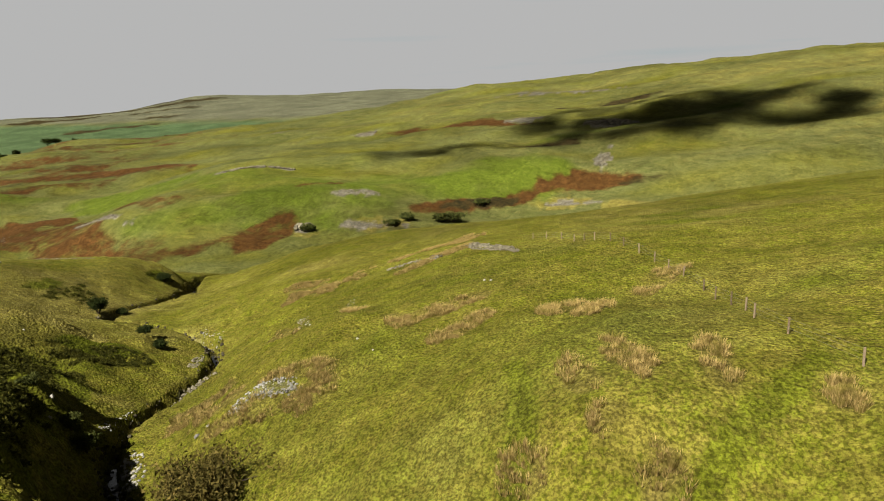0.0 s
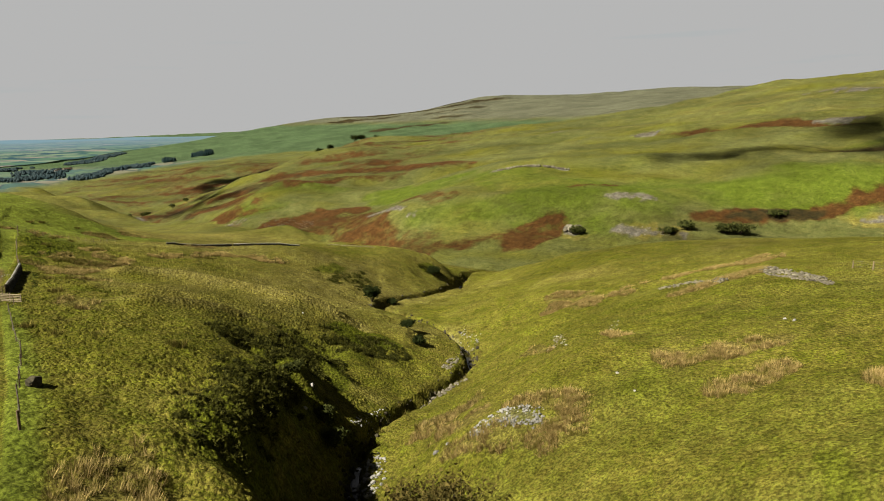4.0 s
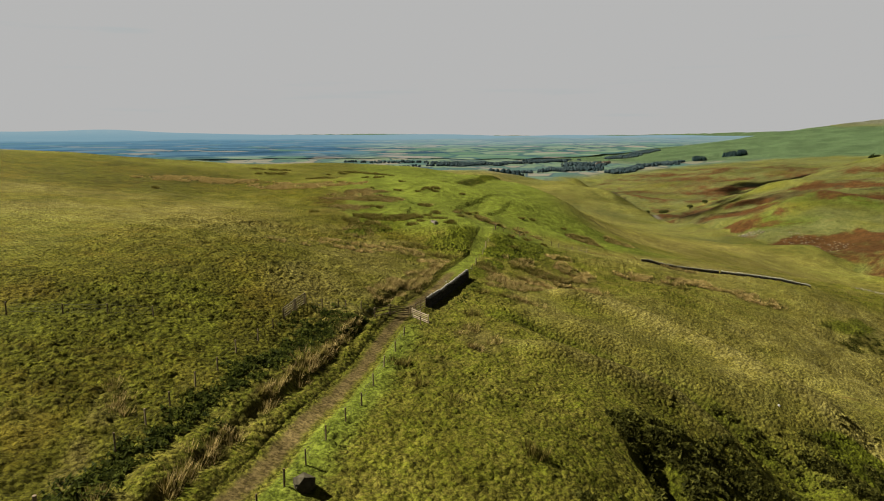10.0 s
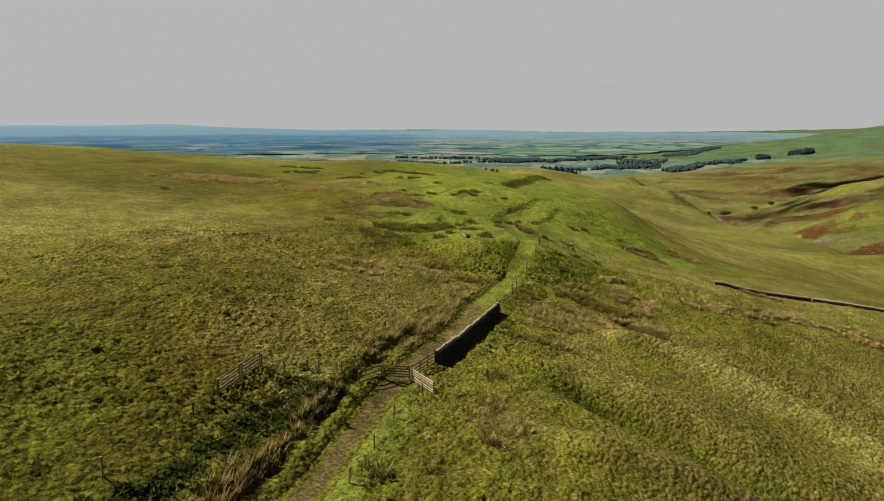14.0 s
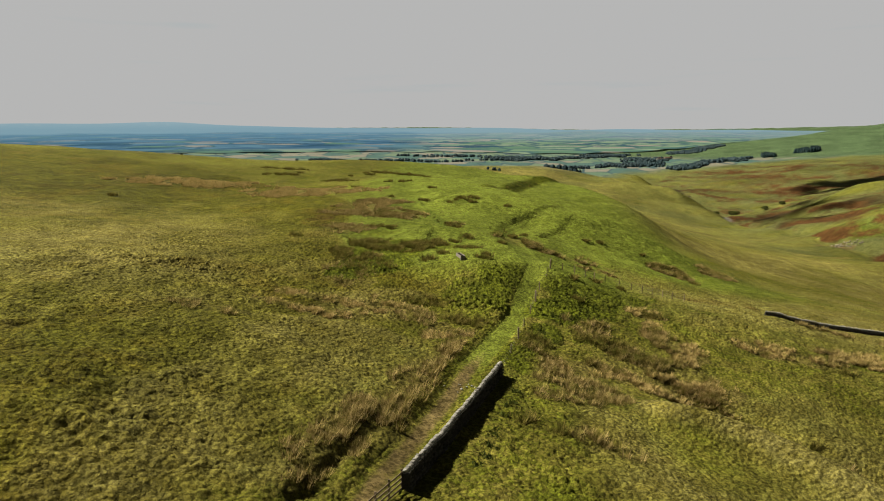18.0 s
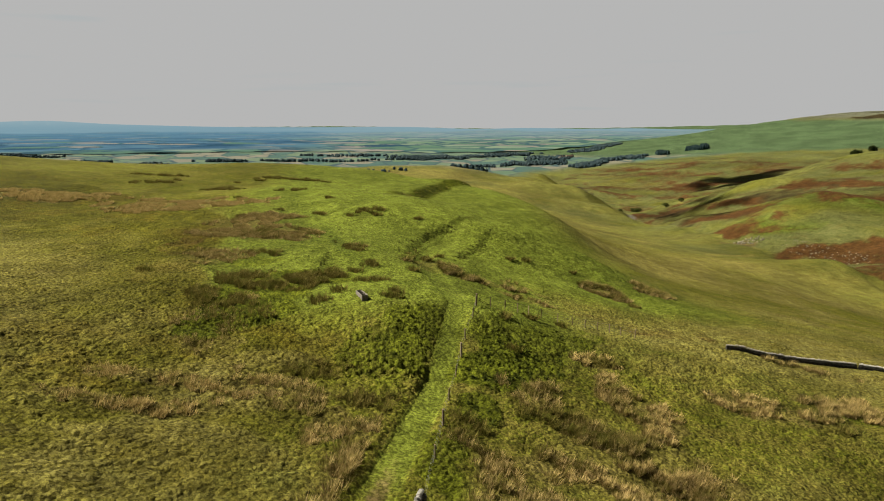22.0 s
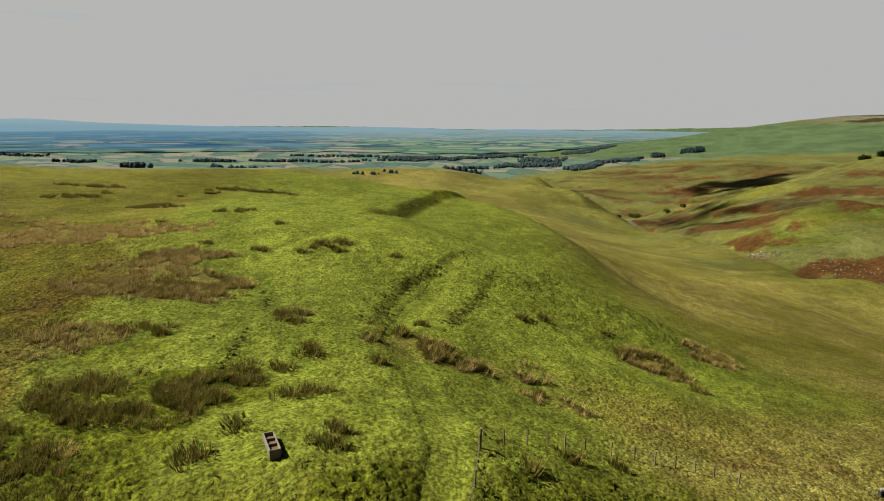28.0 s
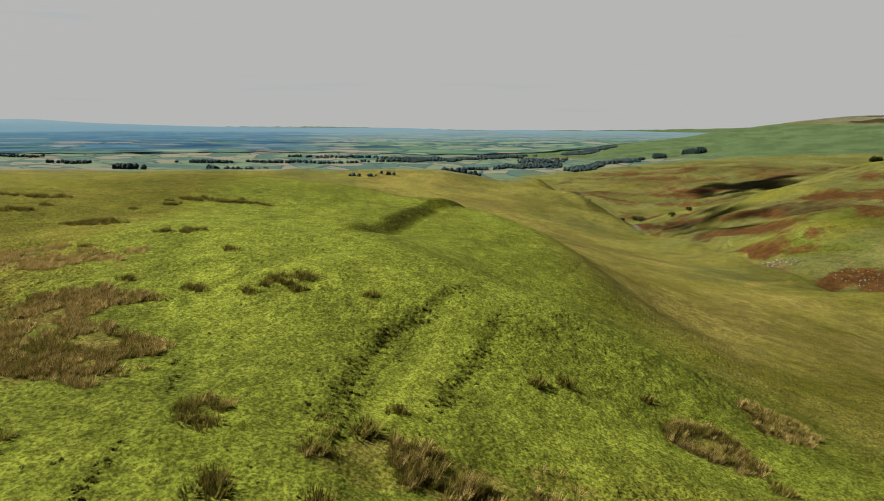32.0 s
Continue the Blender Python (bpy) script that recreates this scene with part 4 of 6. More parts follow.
def blades(name, x, y, z, mat, per=26, tall=0.7, wide=0.05, spread=0.46):
    """Tufts of upright leaning blades, one narrow triangle a blade."""
    n = len(x)
    a = rng.uniform(0, 2 * np.pi, (n, per))
    r = spread * np.sqrt(rng.uniform(0, 1, (n, per)))
    bx, by = x[:, None] + r * np.cos(a), y[:, None] + r * np.sin(a)
    h = tall * rng.uniform(0.55, 1.1, (n, per)) * rng.uniform(0.7, 1.15, (n, 1))
    lean = h * rng.uniform(0.25, 0.95, (n, per))
    tx, ty = bx + lean * np.cos(a) + 0.12 * h, by + lean * np.sin(a) - 0.05 * h
    w = wide * rng.uniform(0.6, 1.3, (n, per))
    px, py = -np.sin(a) * w, np.cos(a) * w
    zz = np.repeat(z[:, None], per, 1)
    v = np.stack([np.stack([bx + px, by + py, zz - 0.1], -1), np.stack([bx - px, by - py, zz - 0.1], -1), np.stack([tx, ty, zz + h], -1)], 2).reshape(-1, 3)
    return from_arrays(name, v, np.arange(len(v)).reshape(-1, 3), mat, False)


def rush_bed(cx, cy, rx, ry, turn, label, per_m2=2.6, mat=None, tall=0.72):
    r = max(rx, ry) * 1.3
    n = int((2 * r) ** 2 * per_m2)
    x, y = rng.uniform(cx - r, cx + r, n), rng.uniform(cy - r, cy + r, n)
    m = (patch(x, y, cx, cy, rx, ry, turn, 0.9, 4) > 0.4) & (value_noise(x, y, 2.2, 61) > -0.25) & (line_near(x, y, TRACK)[0] > 2.0)
    if m.sum() < 3:
        return
    x, y = x[m], y[m]
    ob = blades("rush_bed", x, y, height(x, y), mat or rush_mat, 46, tall * 0.82, 0.030, 0.34)
    tagged(ob, label, "rushes", "rush beds", "stuff")


for bed in RUSH_BEDS:
    rush_bed(*bed, "tan and brown rushes standing in wet grass")
for bed in RUSH_BEDS_FAR:
    rush_bed(*bed, "patch of pale dry rushes on the grassy slope", 4.6, pale_rush_mat, 0.6)
for bed in ((15.5, 117.6, 5, 1.8, 0), (-8, 131, 5, 5, 20), (54, 138.4, 4.4, 2.4, 20), (42.5, 131.4, 3.4, 3, -30), (13, 70.5, 5, 1.6, 10), (25.5, 84, 1.6, 5, -12), (-7, 101.5, 4.5, 2.6, 15), (-10.5, 98.7, 2.6, 4, 0), (-2, 105.5, 4, 1.8, 25), (-4, 105, 5, 2.2, 20), (-9, 104, 4, 4, 0), (-11, 99, 4, 4, 0), (-8.5, 93, 2.5, 5, -20), (3.5, 77, 4, 2, 0), (-1, 81, 3, 2.5, 0), (19, 77, 5, 2.4, -15), (9.5, 75, 2, 3, 0), (4.5, 104.5, 2.2, 0.9, 0), (6, 98, 1.3, 1.4, 0), (-27, 193, 4.5, 3, 20), (-10, 174, 4, 1.2, 0), (-15, 229, 9, 1.8, 0), (-24, 222, 3, 2, 0), (-48, 224, 7, 2, 0), (-45, 204, 5, 2.4, 20), (5, 149.4, 3, 1.4, 30), (2, 120.3, 1.3, 1.0, 0), (-8.8, 117.6, 2, 1.3, 0)):
    rush_bed(*bed, "dark green-brown rushes in a wet hollow", 3.4, dark_rush_mat, 0.85)


def rush_clump():
    x = rng.normal(0, 0.38, 9)
    y = rng.normal(0, 0.30, 9)
    ob = blades("rush_clump", x, y, np.zeros(9), dark_rush_mat, 26, 0.6, 0.05, 0.4)
    return tagged(ob, "single dark rush clump in short green grass", "rush clump", "rush clumps on the knoll")


CLUMPS = [(3.1, 118.6), (3.2, 104.2), (4.5, 112.3), (2.1, 109.5), (5.9, 96.9), (-15.6, 144.4), (-3.9, 147.6), (3.5, 148.3), (13.7, 147), (27.1, 134.5), (38.6, 136.9), (23.8, 114),
          (21.6, 101.2), (25.6, 102), (18, 97.5), (-8.1, 116.3), (-0.5, 109.3), (0.4, 99.4), (40.9, 128.9), (44.5, 124.2), (30.3, 135.8), (-2.8, 147.4), (-10.2, 150.5), (-2.2, 161.3),
          (1.8, 146.8), (6.1, 147.5), (14.7, 124), (-42, 212), (-27, 211.6)]
CLUMPS_FAR = [(-9.5, 173), (-20, 167), (-27, 190), (-24, 226), (-10.6, 234), (-18.7, 233), (12, 120), (4.4, 113.1), (16.9, 89.8), (26.8, 91.9), (18.3, 82.6), (-1.3, 96.4), (-5.2, 105.5),
              (-62.6, 137), (-21.3, 107.4), (3.5, 40.8), (8.8, 52.5), (6.3, 54.1), (45.8, 80.4), (33.2, 63.4), (9.6, 111.3), (1.8, 118.9), (-1, 15), (3.3, 7.8), (-3.5, 19), (-5, 24)]
first = rush_clump()
for k, (cx, cy) in enumerate(CLUMPS + CLUMPS_FAR):
    m = pose(cx, cy, ground_z(cx, cy), 0, 0, rng.uniform(0, 360)) @ Matrix.Diagonal((*[rng.uniform(0.75, 1.35)] * 2, rng.uniform(0.95, 1.3), 1))
    ob = first if k == 0 else copy_thing(first, m)
    ob.matrix_basis = m


def leaf_mass(name, x, y, z, mat, per=50, wide=0.55, tall=0.42, leaf=0.09):
    """Leafy undergrowth: small leaves at all turns over lumps of stems."""
    n = len(x)
    p = rng.normal(0, 1, (n, per, 3))
    p /= np.linalg.norm(p, axis=2, keepdims=True)
    p[:, :, 2] = np.abs(p[:, :, 2])
    p *= rng.uniform(0.6, 1.05, (n, per, 1)) * np.array([wide, wide, tall])
    c = p + np.stack([x, y, z], -1)[:, None, :]
    u, v = rng.normal(0, leaf, (n, per, 3)), rng.normal(0, leaf, (n, per, 3))
    tri = np.stack([c + u, c - u * 0.6 + v, c - u * 0.4 - v], 2).reshape(-1, 3)
    return from_arrays(name, tri, np.arange(len(tri)).reshape(-1, 3), mat, False)


def nettle_bed(line, wide, per_m, label):
    pts = sampled([(*p, 0) for p in line], 1 / per_m)
    x = np.array([p[0] for p in pts]) + rng.normal(0, wide, len(pts))
    y = np.array([p[1] for p in pts]) + rng.normal(0, wide, len(pts))
    tagged(leaf_mass("nettle_bed", x, y, height(x, y) - 0.1, nettle_mat), label, "nettles", "nettle beds", "stuff")


nettle_bed([(-21.5, -6), (-19, 3), (-16.2, 14), (-13.6, 23), (-12, 29)], 0.6, 8, "dark green nettles and docks beside the track")
nettle_bed([(-13.5, 26), (-11.5, 30), (-9.5, 33.5)], 1.3, 11, "dense dark leafy nettles below the hurdles")
nettle_bed([(2.6, 47), (4.6, 53), (6.6, 60)], 0.3, 0.8, "green nettles in the shadow of the wall")


def bank_tufts(line, wide, per_m, label, tall=0.3, mat=None):
    pts = sampled([(*p[:2], 0) for p in line], 1 / per_m)
    x = np.array([p[0] for p in pts]) + rng.normal(0, wide, len(pts))
    y = np.array([p[1] for p in pts]) + rng.normal(0, wide, len(pts))
    m = value_noise(x, y, 3.0, 67) > -0.15
    x, y = x[m], y[m]
    tagged(blades("bank_tufts", x, y, height(x, y), mat or dark_rush_mat, 34, tall, 0.035, 0.42), label, "grass", "bank tufts", "stuff")


tuft_mat = leaf_material("dark bank grass", (0.0224, 0.0264, 0.0040), (0.0840, 0.0864, 0.0144), share=0.2)


def bank_line(line, wide, per_m, label):
    """A broken line of dark grass tufts along a bank."""
    pts = sampled([(*p[:2], 0) for p in line], 1 / per_m)
    x = np.array([p[0] for p in pts]) + rng.normal(0, wide, len(pts))
    y = np.array([p[1] for p in pts]) + rng.normal(0, wide, len(pts))
    m = value_noise(x, y, 2.4, 66) > -0.25
    x, y = x[m], y[m]
    tagged(leaf_mass("bank_tufts", x, y, height(x, y) - 0.03, tuft_mat, 26, 0.22, 0.18, 0.06), label, "grass", "bank tufts", "stuff")


bank_line(OLD_BANK, 0.75, 4.5, "dark coarse grass along the bank above the old road")
bank_line(OLD_EDGE, 0.75, 4, "dark coarse grass along the edge of the old road")
bank_line([(-2.4, 106, 0), (-1.6, 113, 0), (0.2, 121, 0), (-1.0, 129, 0)], 0.22, 3, "dark tufts along a wet runnel")
x, y = rng.uniform(-36, 58, 1300), rng.uniform(86, 176, 1300)
m = (value_noise(x, y, 8, 68) > -0.15) & (line_near(x, y, TRACK)[0] > 1.6)
tagged(leaf_mass("grass_tufts", x[m], y[m], height(x[m], y[m]) - 0.02, tuft_mat, 12, 0.15, 0.14, 0.055), "small dark grass tufts scattered over the knoll", "grass", kind="stuff")
bank_tufts(FAR_BANK_EDGE, 1.6, 1.6, "dark coarse grass on the bank of the sunken road", 0.3)
bank_tufts([(9.5, 117, 0), (10.5, 126, 0)], 0.6, 4, "dark rushes at the start of the old road")
bank_line([(38, 82.5, 0), (46, 82.5, 0), (50, 76.5, 0), (54, 76, 0)], 0.7, 3.5, "dark tufts on a small broken scarp")
bank_line([(57, 79, 0), (61, 79, 0), (69, 84, 0)], 0.7, 3.5, "dark tufts on a small broken scarp")
bank_tufts(STREAM[5:], 1.6, 2.2, "dark tufts overhanging the stream edges", 0.4)


def heather_bank(cx, cy, rx, ry, turn, per_m2, label, mat, wide=0.6, tall=0.5):
    r = max(rx, ry) * 1.2
    n = int((2 * r) ** 2 * per_m2)
    x, y = rng.uniform(cx - r, cx + r, n), rng.uniform(cy - r, cy + r, n)
    m = (patch(x, y, cx, cy, rx, ry, turn, 0.8, 4) > 0.45) & (value_noise(x, y, 2.5, 63) > -0.4) & (line_near(x, y, TRACK)[0] > 2.2)
    x, y = x[m], y[m]
    tagged(leaf_mass("heather_bank", x, y, height(x, y) - 0.08, mat, 44, wide, tall, 0.10), label, "heather", "shaggy banks", "stuff")


heather_mat = leaf_material("heather and fern", (0.0160, 0.0172, 0.0034), (0.0640, 0.0630, 0.0110))
for bed in ((20.5, 15.5, 7.5, 5, -20, 2.6), (24.5, 18, 2.4, 4, 20, 2.2), (33, 27, 2.2, 7, 50, 0.9), (13.5, 8, 3, 8, -10, 2.4), (8, 1, 3.4, 9, -52, 2.2), (2.5, -6, 3, 8, -40, 2.0), (42, 24, 7.5, 3.4, -25, 2.4), (28, 15, 2.2, 6, -40, 1.2), (75, 72, 8, 5, 20, 1.1), (112, 80, 4, 2.4, 0, 1.1)):
    heather_bank(*bed, "dark shaggy heather and fern on a steep bank", heather_mat)
mound_mat = leaf_material("dark coarse grass", (0.0192, 0.0250, 0.0038), (0.0624, 0.0720, 0.0106))
for bed in ((7.3, 88, 2.5, 7.5, -12, 1.0), (19, 91.5, 4.4, 11, -43, 0.7), (14.6, 86, 3.2, 6.5, -30, 1.3), (11.5, 78, 1.6, 4, -15, 1.3)):
    heather_bank(*bed, "dark green coarse tufts on the side of the mound", mound_mat, 0.26, 0.22)
bank_tufts([(-20.5, -16, 0), (-16.4, 1, 0), (-11.8, 23, 0), (-8.4, 37, 0)], 0.35, 3.0, "tan and brown rushes along the ditch beside the track", 0.7, rush_mat)
bank_tufts([(-3.5, 49, 0), (-1.1, 58, 0), (1.4, 67, 0)], 0.4, 3.0, "tan rushes along the ditch opposite the wall", 0.7, rush_mat)


# ---- built things ----
def plain_material(name, dark, light, rough, scale, bump_by=0.02):
    m, t, b = material(name, rough)
    oi = t.nodes.new("ShaderNodeObjectInfo")
    f = n_math(t, "ADD", n_math(t, "MULTIPLY", n_noise(t, scale, 5, 0.7), 0.8), n_math(t, "MULTIPLY", oi.outputs["Random"], 0.35))
    c = n_mix(t, n_ramp(t, f, 0.3, 0.85), dark, light)
    t.links.new(c, b.inputs["Base Color"])
    n_bump(t, b, n_noise(t, scale * 3, 4), 0.6, bump_by)
    return m


# wall stone darkened in colour for the shaded face of the wall
stone_mat = plain_material("shade-darkened limestone", (0.0112, 0.0104, 0.0076), (0.0512, 0.0480, 0.0368), 0.9, 3.0)
pale_stone_mat = plain_material("pale limestone", (0.0816, 0.0778, 0.0648), (0.2016, 0.1944, 0.1680), 0.9, 2.0)
wood_mat = plain_material("weathered timber", (0.0480, 0.0336, 0.0192), (0.1440, 0.1104, 0.0720), 0.85, 6.0, 0.008)
pale_wood_mat = plain_material("bleached timber", (0.0960, 0.0744, 0.0456), (0.2016, 0.1632, 0.1104), 0.85, 6.0, 0.008)
wire_mat = plain_material("fence wire", (0.0576, 0.0576, 0.0552), (0.0960, 0.0960, 0.0912), 0.5, 4.0, 0.001)
trough_mat = plain_material("stone trough", (0.0408, 0.0355, 0.0264), (0.1104, 0.0984, 0.0768), 0.9, 4.0, 0.01)
rust_mat = plain_material("brown trough lining", (0.0432, 0.0264, 0.0144), (0.0864, 0.0528, 0.0288), 0.6, 4.0, 0.005)
bark_mat = plain_material("bark", (0.0192, 0.0144, 0.0096), (0.0528, 0.0408, 0.0288), 0.95, 5.0, 0.02)


def holder(name, x, y, z=None, turn=0.0):
    ob = new(name)
    ob.empty_display_size = 0.3
    ob.matrix_basis = pose(x, y, ground_z(x, y) if z is None else z, 0, 0, turn)
    return ob


def beam(bm, a, b, wide, deep, up=(0, 0, 1)):
    """A squared timber from a to b with eased edges."""
    a, b = Vector(a), Vector(b)
    w = (b - a).normalized()
    s = w.cross(Vector(up))
    s = (s if s.length > 1e-4 else w.cross(Vector((0, 1, 0)))).normalized()
    u = s.cross(w)
    cut = 0.18 * min(wide, deep)
    corners = [(wide / 2 - cut, deep / 2), (wide / 2, deep / 2 - cut), (wide / 2, -deep / 2 + cut), (wide / 2 - cut, -deep / 2),
               (-wide / 2 + cut, -deep / 2), (-wide / 2, -deep / 2 + cut), (-wide / 2, deep / 2 - cut), (-wide / 2 + cut, deep / 2)]
    ring = [[bm.verts.new(p + s * i + u * j) for i, j in corners] for p in (a, b)]
    for k in range(8):
        bm.faces.new((ring[0][k], ring[0][(k + 1) % 8], ring[1][(k + 1) % 8], ring[1][k]))
    bm.faces.new(ring[0][::-1])
    bm.faces.new(ring[1])


def timber(name, a, b, wide, deep, mat, parent, label="", up=(0, 0, 1)):
    bm = bmesh.new()
    beam(bm, a, b, wide, deep, up)
    return part(name, bm, mat, parent, label)


def rail_panel(kind, a, b, mat, label, rails=4, tall=1.15, posts=3, category="fence", brace=False):
    """Post-and-rail panel from a to b on the plan, each rail and post a part."""
    thing = holder(kind, *a)
    base = thing.matrix_basis.translation
    way = Vector((b[0] - a[0], b[1] - a[1], 0))
    rise = ground_z(*b) - base.z
    at = lambda s, h: (way.x * s, way.y * s, rise * s + h)
    for k in range(posts):
        s = k / (posts - 1)
        timber("post", at(s, -0.3), at(s, tall + rng.uniform(0.02, 0.1)), 0.11, 0.10, wood_mat if mat is wood_mat else mat, thing)
    for k in range(rails):
        h = 0.22 + (tall - 0.3) * k / (rails - 1)
        side = way.normalized().cross(Vector((0, 0, 1))) * 0.07
        p, q = Vector(at(-0.03, h + rng.uniform(-0.02, 0.02))) + side, Vector(at(1.03, h + rng.uniform(-0.02, 0.02))) + side
        timber("rail", p, q, 0.035, 0.10, mat, thing)
    if brace:
        side = way.normalized().cross(Vector((0, 0, 1))) * 0.11
        timber("brace", Vector(at(0, 0.2)) + side, Vector(at(1, tall - 0.1)) + side, 0.03, 0.09, mat, thing)
    return tagged(thing, label, category, "timber rails by the gate")


rail_panel("field_gate", (-5.75, 38.2), (-3.75, 39.15), wood_mat, "closed five-bar timber gate across the earth track", 5, 1.15, 2, "gate", True)
rail_panel("rail_fence", (-3.55, 39.3), (-1.7, 42.6), wood_mat, "weathered post-and-rail fence joining gate and stone wall", 4, 1.2, 4)
rail_panel("rail_fence", (-5.9, 38.1), (-7.4, 35.9), wood_mat, "short weathered rail fence beside the ditch", 3, 1.1, 2)
rail_panel("hurdle", (-3.35, 38.7), (-1.75, 36.2), pale_wood_mat, "bleached timber hurdle standing open beside the gate", 5, 1.1, 3, "hurdle")
rail_panel("hurdle", (-14.3, 33.6), (-14.9, 31.3), pale_wood_mat, "timber sheep hurdle on the moor edge", 5, 1.25, 2, "hurdle")
rail_panel("hurdle", (-15.0, 31.0), (-15.6, 28.4), pale_wood_mat, "timber sheep hurdle leaning beside nettles", 5, 1.2, 2, "hurdle")


def wire_fence(spots, label, tall=1.15, strong=(), group="wire fences", thick=0.09):
    thing = holder("wire_fence", *spots[0])
    base = thing.matrix_basis.translation
    tops = []
    for k, (x, y) in enumerate(spots):
        big = k in strong
        h = (tall + 0.25 if big else tall * rng.uniform(0.92, 1.05))
        p = Vector((x - base.x, y - base.y, ground_z(x, y) - base.z))
        lean = Vector((rng.normal(0, 0.03), rng.normal(0, 0.03), h))
        timber("post", p - Vector((0, 0, 0.3)), p + lean, 0.16 if big else thick, 0.15 if big else thick, wood_mat, thing)
        tops.append((p, lean))
    for f in (0.35, 0.65, 0.93):
        bm = bmesh.new()
        way = Vector((tops[-1][0] - tops[0][0]).to_2d().to_3d()).normalized()
        out, rings = Vector((-way.y, way.x, 0)) * 0.006, []
        for p, l in tops:
            c = p + l * f
            rings.append([bm.verts.new(c + d) for d in (out, Vector((0, 0, 0.006)), -out, Vector((0, 0, -0.006)))])
        for a, b in zip(rings, rings[1:]):
            for k in range(4):
                bm.faces.new((a[k], a[(k + 1) % 4], b[(k + 1) % 4], b[k]))
        part("wire", bm, wire_mat, thing, "thin grey wire strand")
    return tagged(thing, label, "fence", group)


wire_fence([(-14.2, -8.6), (-13.3, -5.3), (-12.5, -1.9), (-11.6, 0.9), (-10.8, 3.8), (-9.9, 6.7), (-8.9, 10.3), (-8.0, 14.0), (-7.2, 18.2), (-6.4, 22.2), (-5.4, 26.5), (-4.5, 30.9), (-2.6, 36)],
           "weathered post-and-wire fence along the grassy track verge", strong=(0,))
wire_fence([(-22.0, -9.5), (-21.2, -5.2), (-20.3, 1.2), (-19.9, 4.6), (-19.3, 7.1), (-18.5, 9.8), (-17.8, 12.8), (-17.4, 16.8), (-16.6, 21.1), (-16, 25), (-15.6, 28.4)],
           "thin post-and-wire fence along the moor edge", 1.1, strong=(1,))
wire_fence([(-14.2, 33.7), (-12.6, 33.8), (-11.1, 34.8), (-10.4, 35.4), (-8.8, 36.2), (-7.4, 35.9)], "old fence posts in rushes above the ditch", 1.0)
wire_fence([(-34, 17.5), (-30.5, 18.5), (-27.5, 19.3), (-24.6, 20.7)], "short row of fence posts out on the moor", 1.1)
wire_fence([(15.2, 98.6), (17.1, 100), (19, 101.3), (20.8, 102.4), (22.2, 102.8), (23.8, 103.1), (25.9, 103.4), (27.7, 103.4), (29.2, 103.2), (30.7, 103), (32, 102.5), (33.2, 102), (34.5, 101)],
           "post-and-wire fence running over the knoll from a stout corner post", 1.15, strong=(0,))
wire_fence([(15.1, 98.2), (14, 94.2), (12.5, 89.7), (11.6, 86.6), (10.5, 83.1), (9.3, 78.7), (8.2, 74), (6.9, 68.5), (5.5, 62.5)], "post-and-wire fence beside the green track up the mound", strong=(3, 6))
wire_fence([(13, -69), (17.3, -65.3), (22.7, -63.6), (27, -63.3), (30.8, -62.4), (34.5, -61.2), (37.8, -60.2), (41.4, -58.2), (44, -56.6), (46.8, -55), (51, -53), (54.9, -50.8), (58, -48.8), (61.2, -46.3),
            (64, -44.5), (66.8, -42.6), (70, -40.2), (74, -37), (77.7, -34)], "post-and-wire fence across the far grassy bank", 1.2, thick=0.13)


# ---- stones and walls ----
ICO_V = np.array([(s * a, t * b, 0) for a, b in ((1, 1.618),) for s in (-1, 1) for t in (-1, 1)] + [(0, s, t * 1.618) for s in (-1, 1) for t in (-1, 1)] + [(t * 1.618, 0, s) for s in (-1, 1) for t in (-1, 1)])


def stone_mesh(seed, blocky=0.5, mat=None):
    """A rough stone about one metre across: twelve corners pulled towards a block."""
    r = np.random.default_rng(seed)
    bm = bmesh.new()
    v = ICO_V / np.linalg.norm(ICO_V, axis=1, keepdims=True)
    box = v / np.abs(v).max(1, keepdims=True) * 0.62
    v = (v * (1 - blocky) + box * blocky) * r.uniform(0.8, 1.12, (12, 1)) * 0.5
    hull = [bm.verts.new(p) for p in v]
    bmesh.ops.convex_hull(bm, input=hull)
    me = bpy.data.meshes.new("stone")
    bm.to_mesh(me)
    bm.free()
    me.materials.append(mat or stone_mat)
    return me


STONES = [stone_mesh(k, 0.75) for k in range(8)]
# cope stones paler than the face: the sunlit top put into the colour
cope_mat = plain_material("sun-pale cope stone", (0.0720, 0.0672, 0.0528), (0.2016, 0.1920, 0.1584), 0.9, 3.0)
COPES = [stone_mesh(60 + k, 0.75, cope_mat) for k in range(6)]
hill_stone_mat = plain_material("hillside limestone", (0.0480, 0.0420, 0.0270), (0.1250, 0.1120, 0.0780), 0.95, 1.0)
GREY_ROCKS = [stone_mesh(80 + k, 0.4, hill_stone_mat) for k in range(6)]
ROCKS = [stone_mesh(20 + k, 0.35, pale_stone_mat) for k in range(6)]
dark_stone_mat = plain_material("dark gritstone", (0.0170, 0.0150, 0.0090), (0.0560, 0.0490, 0.0300), 0.95, 3.0)
DARK_ROCKS = [stone_mesh(40 + k, 0.35, dark_stone_mat) for k in range(4)]


def put_stone(name, me, parent, m):
    ob = new(name, me)
    ob.parent = parent
    ob.matrix_basis = m
    return ob


